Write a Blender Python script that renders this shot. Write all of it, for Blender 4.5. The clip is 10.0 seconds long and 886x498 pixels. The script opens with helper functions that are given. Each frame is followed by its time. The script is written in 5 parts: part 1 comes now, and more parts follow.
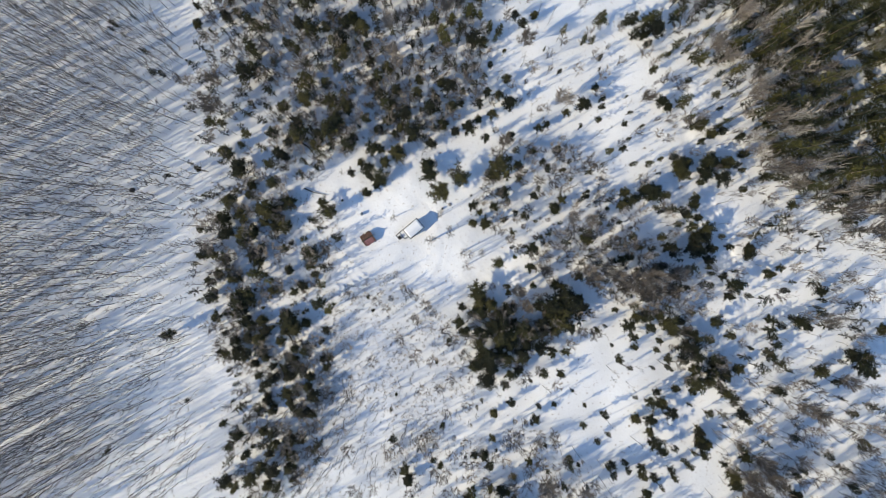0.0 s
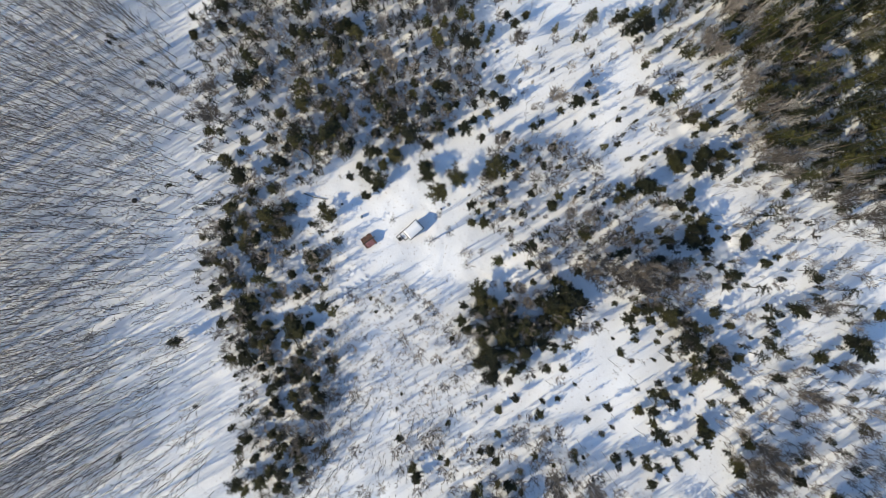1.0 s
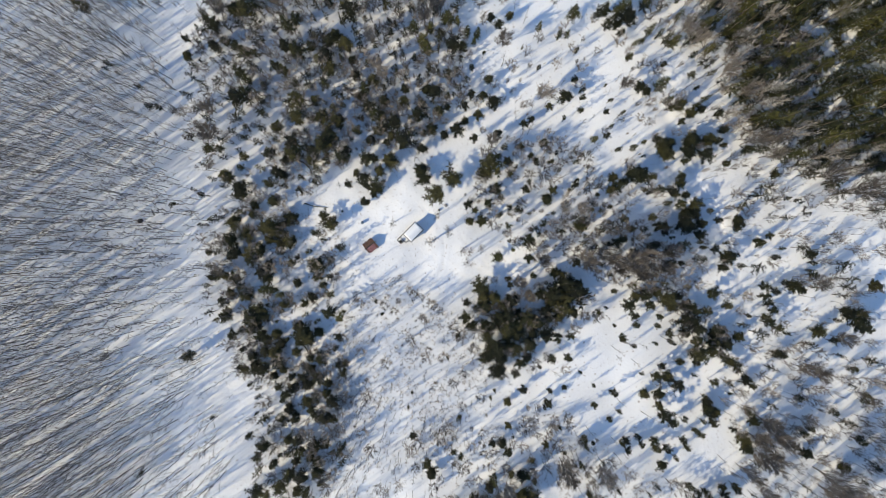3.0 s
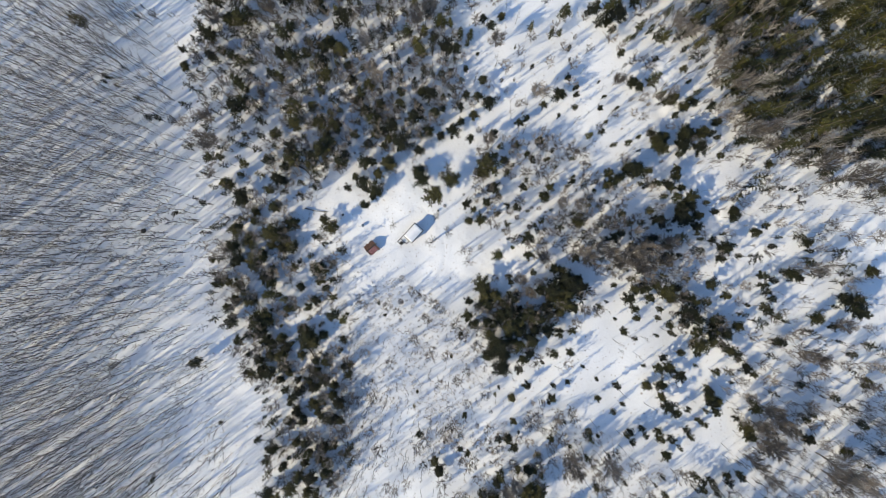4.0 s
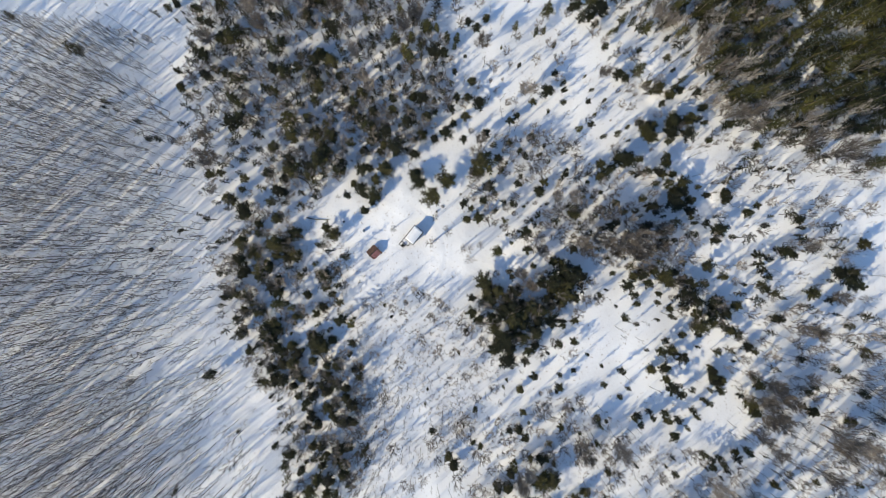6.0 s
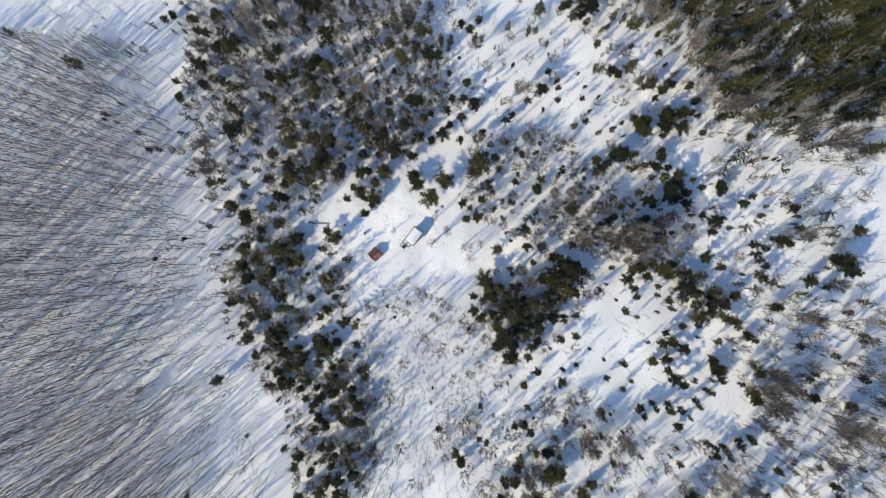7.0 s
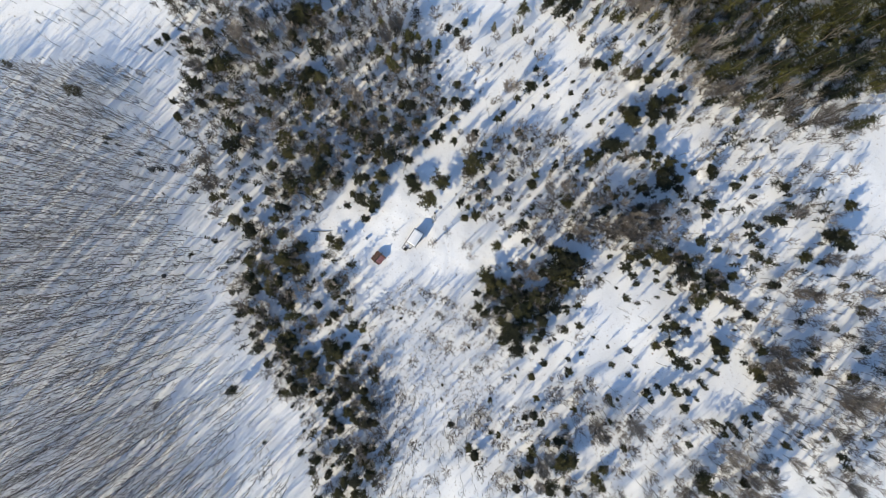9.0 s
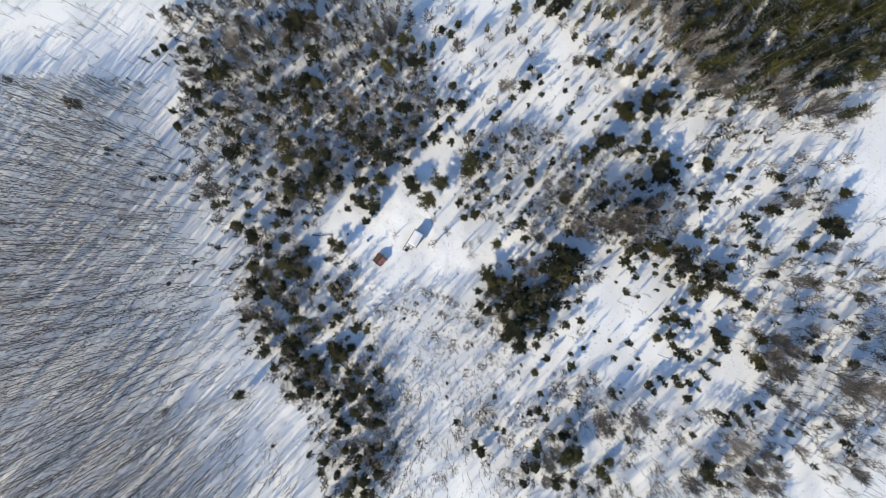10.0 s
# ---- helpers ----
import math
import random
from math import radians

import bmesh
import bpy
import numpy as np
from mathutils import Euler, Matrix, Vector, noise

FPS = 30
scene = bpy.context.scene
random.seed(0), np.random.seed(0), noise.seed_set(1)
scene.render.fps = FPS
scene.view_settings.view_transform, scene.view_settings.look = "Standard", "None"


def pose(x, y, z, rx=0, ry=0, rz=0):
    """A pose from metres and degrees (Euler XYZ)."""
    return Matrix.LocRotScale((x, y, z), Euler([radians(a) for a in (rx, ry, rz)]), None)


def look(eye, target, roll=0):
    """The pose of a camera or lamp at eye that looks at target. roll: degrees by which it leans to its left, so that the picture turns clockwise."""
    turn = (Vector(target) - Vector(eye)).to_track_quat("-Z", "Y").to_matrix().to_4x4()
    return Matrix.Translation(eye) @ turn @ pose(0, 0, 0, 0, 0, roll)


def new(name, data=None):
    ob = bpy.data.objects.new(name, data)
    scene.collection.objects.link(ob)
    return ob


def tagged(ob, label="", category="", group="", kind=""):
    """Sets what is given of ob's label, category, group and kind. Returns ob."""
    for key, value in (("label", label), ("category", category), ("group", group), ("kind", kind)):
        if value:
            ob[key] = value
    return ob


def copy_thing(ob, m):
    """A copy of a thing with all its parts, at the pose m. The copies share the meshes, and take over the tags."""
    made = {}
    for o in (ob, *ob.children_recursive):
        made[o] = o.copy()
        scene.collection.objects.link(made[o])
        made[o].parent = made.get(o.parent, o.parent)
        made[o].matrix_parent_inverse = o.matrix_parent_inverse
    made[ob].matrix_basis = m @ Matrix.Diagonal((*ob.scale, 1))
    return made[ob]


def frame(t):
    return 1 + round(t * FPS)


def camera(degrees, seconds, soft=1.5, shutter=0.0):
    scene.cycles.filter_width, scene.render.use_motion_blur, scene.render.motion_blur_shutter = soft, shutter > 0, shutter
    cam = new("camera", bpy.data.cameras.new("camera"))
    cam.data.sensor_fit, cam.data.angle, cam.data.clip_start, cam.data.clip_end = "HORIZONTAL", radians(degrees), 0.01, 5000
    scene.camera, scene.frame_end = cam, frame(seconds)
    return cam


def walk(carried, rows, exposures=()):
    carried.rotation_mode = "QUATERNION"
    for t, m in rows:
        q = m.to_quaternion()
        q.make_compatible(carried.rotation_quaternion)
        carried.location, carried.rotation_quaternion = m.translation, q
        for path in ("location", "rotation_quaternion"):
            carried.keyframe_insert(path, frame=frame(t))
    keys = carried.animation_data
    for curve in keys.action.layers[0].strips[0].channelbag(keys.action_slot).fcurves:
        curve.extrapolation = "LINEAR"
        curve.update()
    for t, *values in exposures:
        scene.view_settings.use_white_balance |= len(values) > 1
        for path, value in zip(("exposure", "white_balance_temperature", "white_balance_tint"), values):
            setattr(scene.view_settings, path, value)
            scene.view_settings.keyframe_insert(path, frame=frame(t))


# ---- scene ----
cam = camera(74.0, 10.0, soft=0.55)
ROWS = [
    (0.0, -0.000, 0.000, 125.000, -0.283, -0.114, -0.000),
    (1.0, 0.161, 0.055, 126.532, -0.311, -0.041, -1.825),
    (2.0, 0.315, 0.101, 128.067, -0.340, 0.031, -3.660),
    (3.0, 0.461, 0.138, 129.605, -0.368, 0.104, -5.502),
    (4.0, 0.600, 0.166, 131.143, -0.396, 0.177, -7.346),
    (5.0, 0.731, 0.185, 132.679, -0.424, 0.250, -9.186),
    (6.0, 0.855, 0.195, 134.211, -0.453, 0.323, -11.020),
    (7.0, 0.972, 0.196, 135.737, -0.481, 0.396, -12.841),
    (8.0, 1.082, 0.187, 137.254, -0.509, 0.469, -14.645),
    (9.0, 1.184, 0.170, 138.761, -0.538, 0.541, -16.428),
    (10.0, 1.279, 0.144, 140.255, -0.566, 0.614, -18.185),
]
walk(cam, [(t, pose(x, y, z, rx, ry, rz)) for t, x, y, z, rx, ry, rz in ROWS])

# ---- sky, sun, exposure ----
SUN_EL, SUN_AZ = 30.5, 209.0          # the sun stands low in the south-west of the plan
world = bpy.data.worlds.new("winter_sky")
scene.world = world
world.use_nodes = True
wn = world.node_tree.nodes
sky = wn.new("ShaderNodeTexSky")
sky.sky_type, sky.sun_disc = "NISHITA", False
sky.sun_elevation, sky.sun_rotation = radians(SUN_EL), radians(90 - SUN_AZ)
sky.air_density, sky.dust_density, sky.ozone_density = 1.0, 0.0, 2.5
world.node_tree.links.new(sky.outputs[0], wn["Background"].inputs[0])
wn["Background"].inputs[1].default_value = 0.15
sun_data = bpy.data.lights.new("sun", "SUN")
sun_data.energy, sun_data.angle, sun_data.color = 3.6, radians(0.55), (1.0, 0.85, 0.575)
sun = new("sun", sun_data)
towards = Vector((math.cos(radians(SUN_AZ)) * math.cos(radians(SUN_EL)), math.sin(radians(SUN_AZ)) * math.cos(radians(SUN_EL)), math.sin(radians(SUN_EL))))
sun.matrix_world = look(towards * 300, (0, 0, 0))
scene.view_settings.exposure = 0.35


# ---- materials ----
def material(name, rough=0.9):
    m = bpy.data.materials.new(name)
    m.use_nodes = True
    b = m.node_tree.nodes["Principled BSDF"]
    b.inputs["Roughness"].default_value = rough
    return m, m.node_tree.nodes, m.node_tree.links, b


def noise_node(nodes, links, scale, detail=4.0, space="Object"):
    co = nodes.new("ShaderNodeTexCoord")
    n = nodes.new("ShaderNodeTexNoise")
    n.inputs["Scale"].default_value, n.inputs["Detail"].default_value = scale, detail
    links.new(co.outputs[space], n.inputs["Vector"])
    return n


def ramp_node(nodes, links, source, stops):
    r = nodes.new("ShaderNodeValToRGB")
    while len(r.color_ramp.elements) < len(stops):
        r.color_ramp.elements.new(0.5)
    for e, (at, c) in zip(r.color_ramp.elements, stops):
        e.position, e.color = at, (*c, 1)
    links.new(source, r.inputs[0])
    return r


def mix_node(nodes, links, a, b, factor, how="MIX"):
    m = nodes.new("ShaderNodeMix")
    m.data_type, m.blend_type = "RGBA", how
    if isinstance(factor, float):
        m.inputs[0].default_value = factor
    else:
        links.new(factor, m.inputs[0])
    links.new(a, m.inputs[6])
    links.new(b, m.inputs[7])
    return m.outputs[2]


def bump_node(nodes, links, bsdf, heights, distance):
    last = None
    for source, strength in heights:
        b = nodes.new("ShaderNodeBump")
        b.inputs["Strength"].default_value, b.inputs["Distance"].default_value = strength, distance
        links.new(source, b.inputs["Height"])
        if last:
            links.new(last, b.inputs["Normal"])
        last = b.outputs[0]
    links.new(last, bsdf.inputs["Normal"])


def snow_material(name, tone=(0.86, 0.877, 0.90), litter=True):
    m, nodes, links, b = material(name, 0.6)
    big = noise_node(nodes, links, 0.09, 5.0)
    fine = noise_node(nodes, links, 1.6, 8.0)
    grain = noise_node(nodes, links, 6.0, 4.0)
    old = tuple(c * k for c, k in zip(tone, (0.90, 0.90, 0.90)))
    col = ramp_node(nodes, links, big.outputs[0], [(0.35, old), (0.6, tone)]).outputs[0]
    if litter:
        speck = ramp_node(nodes, links, fine.outputs[0], [(0.63, (0, 0, 0)), (0.74, (1, 1, 1))])
        brown = nodes.new("ShaderNodeRGB")
        brown.outputs[0].default_value = (0.36, 0.31, 0.27, 1)
        col = mix_node(nodes, links, col, brown.outputs[0], speck.outputs[0])
    links.new(col, b.inputs["Base Color"])
    bump_node(nodes, links, b, [(fine.outputs[0], 0.22), (grain.outputs[0], 0.10)], 0.25)
    return m


def needle_material(name, dark, mid, warm):
    m, nodes, links, b = material(name, 0.75)
    info = nodes.new("ShaderNodeObjectInfo")
    geo = nodes.new("ShaderNodeNewGeometry")
    tree = ramp_node(nodes, links, info.outputs["Random"], [(0.0, dark), (0.55, mid), (1.0, warm)])
    spray = ramp_node(nodes, links, geo.outputs["Random Per Island"], [(0.0, (0.3, 0.3, 0.32)), (0.5, (0.75, 0.75, 0.75)), (0.82, (1.35, 1.3, 1.15)), (1.0, (2.6, 2.4, 1.6))])
    col = mix_node(nodes, links, tree.outputs[0], spray.outputs[0], 1.0, "MULTIPLY")
    links.new(col, b.inputs["Base Color"])
    b.inputs["Specular IOR Level"].default_value = 0.25
    return m


def bark_material(name, dark, mid, pale):
    m, nodes, links, b = material(name, 0.9)
    info = nodes.new("ShaderNodeObjectInfo")
    geo = nodes.new("ShaderNodeNewGeometry")
    tree = ramp_node(nodes, links, info.outputs["Random"], [(0.0, dark), (0.5, mid), (1.0, pale)])
    twig = ramp_node(nodes, links, geo.outputs["Random Per Island"], [(0.0, (0.6, 0.6, 0.6)), (1.0, (1.35, 1.3, 1.25))])
    grain = noise_node(nodes, links, 9.0, 5.0)
    rough = ramp_node(nodes, links, grain.outputs[0], [(0.3, (0.7, 0.7, 0.7)), (0.7, (1.15, 1.15, 1.15))])
    col = mix_node(nodes, links, tree.outputs[0], twig.outputs[0], 1.0, "MULTIPLY")
    col = mix_node(nodes, links, col, rough.outputs[0], 1.0, "MULTIPLY")
    links.new(col, b.inputs["Base Color"])
    return m


def plain_material(name, a, c, scale, rough=0.8, metal=0.0, stretch=None):
    m, nodes, links, b = material(name, rough)
    n = noise_node(nodes, links, scale, 6.0)
    col = ramp_node(nodes, links, n.outputs[0], [(0.3, a), (0.7, c)])
    links.new(col.outputs[0], b.inputs["Base Color"])
    b.inputs["Metallic"].default_value = metal
    bump_node(nodes, links, b, [(n.outputs[0], 0.4)], 0.02)
    return m


SNOW = snow_material("snow")
ROOF_SNOW = snow_material("roof_snow", (0.88, 0.885, 0.9), False)
SPRUCE = needle_material("spruce_needles", (0.010, 0.012, 0.007), (0.021, 0.024, 0.010), (0.046, 0.044, 0.016))
FIR = needle_material("fir_needles", (0.014, 0.017, 0.007), (0.034, 0.037, 0.012), (0.078, 0.076, 0.023))
BARK = bark_material("conifer_bark", (0.06, 0.045, 0.035), (0.09, 0.07, 0.055), (0.12, 0.10, 0.08))
LIMB = bark_material("bare_limbs", (0.10, 0.09, 0.08), (0.18, 0.16, 0.14), (0.30, 0.27, 0.24))
TWIG = bark_material("bare_twigs", (0.09, 0.08, 0.073), (0.155, 0.138, 0.125), (0.28, 0.252, 0.23))
PALE = bark_material("pale_limbs", (0.20, 0.185, 0.17), (0.31, 0.285, 0.26), (0.46, 0.43, 0.40))
POLE = bark_material("bare_poles", (0.04, 0.036, 0.034), (0.075, 0.067, 0.063), (0.14, 0.126, 0.118))
GREY_POLE = bark_material("grey_poles", (0.12, 0.11, 0.105), (0.20, 0.185, 0.175), (0.30, 0.28, 0.265))
STRAW = bark_material("dead_grass_blades", (0.17, 0.13, 0.10), (0.25, 0.20, 0.155), (0.33, 0.27, 0.21))
WOOD = plain_material("weathered_wood", (0.10, 0.075, 0.055), (0.19, 0.15, 0.115), 7.0)
RED = plain_material("rusty_red_sunlit_slope", (0.15, 0.055, 0.055), (0.34, 0.165, 0.165), 2.6, 0.75)
RUST = plain_material("dark_rusty_boards", (0.06, 0.036, 0.026), (0.16, 0.085, 0.06), 3.0, 0.85)
DARK = plain_material("charred_dark", (0.015, 0.014, 0.013), (0.05, 0.045, 0.04), 6.0)
BLUE = plain_material("faded_blue_plastic", (0.09, 0.13, 0.19), (0.17, 0.22, 0.29), 3.0, 0.5)
GREY = plain_material("grey_stone", (0.16, 0.16, 0.17), (0.30, 0.30, 0.31), 4.0)


# ---- mesh helpers ----
class Geo:
    def __init__(self):
        self.v, self.f = [], []

    def tube(self, points, radii, sides=3):
        base = len(self.v)
        for n, (p, r) in enumerate(zip(points, radii)):
            a = points[max(n - 1, 0)]
            b = points[min(n + 1, len(points) - 1)]
            ahead = (b - a).normalized()
            u = ahead.cross(Vector((0.31, 0.17, 0.93)) if abs(ahead.z) < 0.9 else Vector((1, 0.2, 0))).normalized()
            w = ahead.cross(u)
            for k in range(sides):
                t = 2 * math.pi * k / sides
                self.v.append(p + (u * math.cos(t) + w * math.sin(t)) * r)
        for n in range(len(points) - 1):
            for k in range(sides):
                a, b = base + n * sides + k, base + n * sides + (k + 1) % sides
                self.f.append((a, b, b + sides, a + sides))

    def spray(self, root, tip, width, sag=0.0):
        """A spray of needles: a narrow lozenge from root to tip, folded by sag."""
        mid = root.lerp(tip, 0.45)
        side = (tip - root).cross(Vector((0, 0, 1)))
        side = side.normalized() * width / 2 if side.length > 1e-5 else Vector((width / 2, 0, 0))
        base = len(self.v)
        self.v += [root, mid + side - Vector((0, 0, sag)), tip, mid - side - Vector((0, 0, sag))]
        self.f.append((base, base + 1, base + 2, base + 3))

    def twig(self, root, tip, width):
        """A bare shoot: broad at its root, pointed at its tip."""
        side = (tip - root).cross(Vector((0.31, 0.17, 0.93))).normalized() * width / 2
        base = len(self.v)
        self.v += [root - side, root + side, tip]
        self.f.append((base, base + 1, base + 2))

    def box(self, m, sx, sy, sz):
        base = len(self.v)
        for z in (0, sz):
            for x, y in ((-1, -1), (1, -1), (1, 1), (-1, 1)):
                self.v.append(m @ Vector((x * sx / 2, y * sy / 2, z)))
        for f in ((3, 2, 1, 0), (4, 5, 6, 7), (0, 1, 5, 4), (1, 2, 6, 5), (2, 3, 7, 6), (3, 0, 4, 7)):
            self.f.append(tuple(base + k for k in f))

    def mesh(self, name, mat, smooth=False):
        me = bpy.data.meshes.new(name)
        me.from_pydata([tuple(p) for p in self.v], [], self.f)
        me.materials.append(mat)
        if smooth:
            me.polygons.foreach_set("use_smooth", [True] * len(me.polygons))
        me.update()
        return me

    def arrays(self):
        faces = [t for f in self.f for t in ([f] if len(f) == 3 else [f[:3], (f[0], f[2], f[3])])]
        return np.array([tuple(p) for p in self.v], np.float32), np.array(faces, np.int32)


def joined(name, mat, pieces):
    """One mesh of many placed copies: pieces are (points, faces, 4 x 4 matrix)."""
    pts, faces, start = [], [], 0
    for p, f, m in pieces:
        a = np.array(m, np.float32)
        pts.append(p @ a[:3, :3].T + a[:3, 3])
        faces.append(f + start)
        start += len(p)
    pts, faces = np.concatenate(pts), np.concatenate(faces)
    me = bpy.data.meshes.new(name)
    me.vertices.add(len(pts))
    me.vertices.foreach_set("co", pts.ravel())
    me.loops.add(faces.size)
    me.loops.foreach_set("vertex_index", faces.ravel())
    me.polygons.add(len(faces))
    me.polygons.foreach_set("loop_start", np.arange(0, faces.size, faces.shape[1], dtype=np.int32))
    me.materials.append(mat)
    me.update(calc_edges=True)
    return new(name, me)


def stand(name, piece, mat, pieces, label, category, patches=5):
    """Growth that nobody could count: one thing of kind stuff, in patches that differ a little in tone."""
    root = tagged(new(name), label, category, kind="stuff")
    for k in range(patches):
        if pieces[k::patches]:
            joined(piece, mat, pieces[k::patches]).parent = root
    return root


def part(name, me, parent, label=""):
    ob = new(name, me)
    ob.parent = parent
    return tagged(ob, label)


def boxes(mat, name, rows):
    g = Geo()
    for m, sx, sy, sz in rows:
        g.box(m, sx, sy, sz)
    return g.mesh(name, mat)


# ---- the ground: one sheet of snow to the horizon ----
DITCH = [(49.6, 29.5), (52.9, 20.9), (56.0, 12.1), (59.3, 4.3), (62.3, -3.5), (63.8, -7.7), (65.4, -19.8), (64.8, -30.6), (67.8, -38.4), (74.5, -46.9), (80.5, -56.0), (92, -75)]
TRACKS = [
    [(-3.2, 9.0), (-0.8, 5.5), (0.4, 1.9), (0.5, -1.1), (-0.2, -4.1), (-2.0, -8.0)],
    [(4.5, 1.5), (6.2, -1.0), (7.9, -3.1), (9.6, -5.3), (11.8, -6.7), (14.8, -8.3)],
    [(38.0, -36.0), (45.5, -43.9), (48.6, -47.5), (52.2, -51.7), (60.2, -60.7), (70, -72)],
    [(-14.0, 2.6), (-11.5, 2.2), (-9.6, 1.6)],
]


def distance_to(line, X, Y):
    best = np.full(X.shape, 1e9)
    for (ax, ay), (bx, by) in zip(line, line[1:]):
        dx, dy = bx - ax, by - ay
        t = np.clip(((X - ax) * dx + (Y - ay) * dy) / (dx * dx + dy * dy), 0, 1)
        best = np.minimum(best, np.hypot(X - ax - t * dx, Y - ay - t * dy))
    return best


def ground_height(X, Y):
    z = np.zeros(X.shape)
    rng = np.random.RandomState(5)
    for wave, amp in ((38, 0.28), (17, 0.16), (7.5, 0.06), (3.4, 0.025)):
        for _ in range(6):
            a, ph = rng.uniform(0, 2 * math.pi, 2)
            k = 2 * math.pi / (wave * rng.uniform(0.75, 1.3))
            z += amp / 2.4 * np.sin(k * (X * math.cos(a) + Y * math.sin(a)) + ph)
    z -= 0.3 * np.exp(-(distance_to(DITCH, X, Y) / 0.55) ** 2)
    for line in TRACKS:
        d = distance_to(line, X, Y)
        z += -0.06 * np.exp(-(d / 0.3) ** 2) + 0.02 * np.exp(-((d - 0.7) / 0.3) ** 2)
    for cx, cy, r in ((-6.0, 3.6, 3.6), (-15.6, 1.5, 2.6)):
        k = np.exp(-(np.hypot(X - cx, Y - cy) / r) ** 4)
        z = z * (1 - k)
    return z


def at_ground(x, y):
    return float(ground_height(np.array([x]), np.array([y]))[0])


def graded(inner0, inner1, fine, outer0, outer1, mid, far):
    a = np.arange(inner0, inner1 + 1e-6, fine)
    b = np.arange(inner1 + mid, outer1, mid)
    c = np.arange(inner0 - mid, outer0, -mid)[::-1]
    e = np.array(far)
    return np.concatenate([-e[::-1], c, a, b, e])


gx = np.union1d(graded(-24, 24, 0.45, -150, 150, 2.0, (175, 230, 400, 900, 2200, 4500)), np.arange(47, 72, 0.5))
gy = graded(-12, 16, 0.45, -120, 120, 2.0, (175, 230, 400, 900, 2200, 4500))
GX, GY = np.meshgrid(gx, gy)
GZ = ground_height(GX, GY)
far_off = np.maximum(np.abs(GX), np.abs(GY)) > 160
GZ[far_off] = 0
nx, ny = len(gx), len(gy)
cell = (np.arange(ny - 1)[:, None] * nx + np.arange(nx - 1)[None]).ravel()
snow_faces = np.stack([cell, cell + 1, cell + nx + 1, cell + nx], 1).astype(np.int32)
ground = joined("ground", SNOW, [(np.stack([GX.ravel(), GY.ravel(), GZ.ravel()], 1).astype(np.float32), snow_faces, Matrix.Identity(4))])
ground.data.polygons.foreach_set("use_smooth", [True] * len(ground.data.polygons))
tagged(ground, "bright uneven snow cover with faint foot tracks", "snow ground", kind="structure")


# ---- trees ----
def spruce_geo(seed, height=10.0, reach=1.5, whorls=13, most=7, low=0.24, stations=(0.28, 0.44, 0.60, 0.76, 0.92)):
    """A spruce: a bare foot, then whorls of drooping boughs that shorten towards the tip."""
    rng = random.Random(seed)
    trunk, crown = Geo(), Geo()
    bend = Vector((rng.uniform(-0.25, 0.25), rng.uniform(-0.25, 0.25), 0))
    trunk.tube([Vector((0, 0, -0.3)), bend * 0.5 + Vector((0, 0, height * 0.5)), bend + Vector((0, 0, height * 0.97))], (0.13, 0.09, 0.015), 5)
    spin = 0.0
    lop = rng.uniform(0, 6.28)
    for n in range(whorls):
        f = n / (whorls - 1)
        z = height * (low + (0.96 - low) * f)
        count = max(4, round(most - 2.5 * f))
        spin += 2.4
        for k in range(count):
            a = spin + 2 * math.pi * k / count + rng.uniform(-0.35, 0.35)
            if rng.random() < 0.14:
                continue
            L = reach * ((1 - f) ** 0.75 + 0.07) * min(1.0, 0.62 + 1.6 * f) * rng.uniform(0.5, 1.2) * (1 + 0.2 * math.cos(a - lop))
            out, side = Vector((math.cos(a), math.sin(a), 0)), Vector((-math.sin(a), math.cos(a), 0))
            root = bend * f + Vector((0, 0, z))
            droop = rng.uniform(0.18, 0.42) * (1 - 0.8 * f) - 0.25 * f
            tip = root + out * L - Vector((0, 0, droop * L))
            crown.spray(root, tip, 0.10 * L + 0.05, 0.05 * L)
            for s in stations:
                p = root.lerp(tip, s)
                for sg in (-1, 1):
                    q = L * (0.48 - 0.28 * s) * rng.uniform(0.7, 1.25)
                    e = p + (out * 0.72 + side * sg * 0.75) * q + Vector((0, 0, rng.uniform(-0.35, 0.12) * q))
                    crown.spray(p, e, q * 0.22 + 0.03, 0.06 * q)
    crown.spray(bend + Vector((0, 0, height * 0.9)), bend + Vector((0.03, 0, height * 1.02)), 0.12)
    return trunk, crown


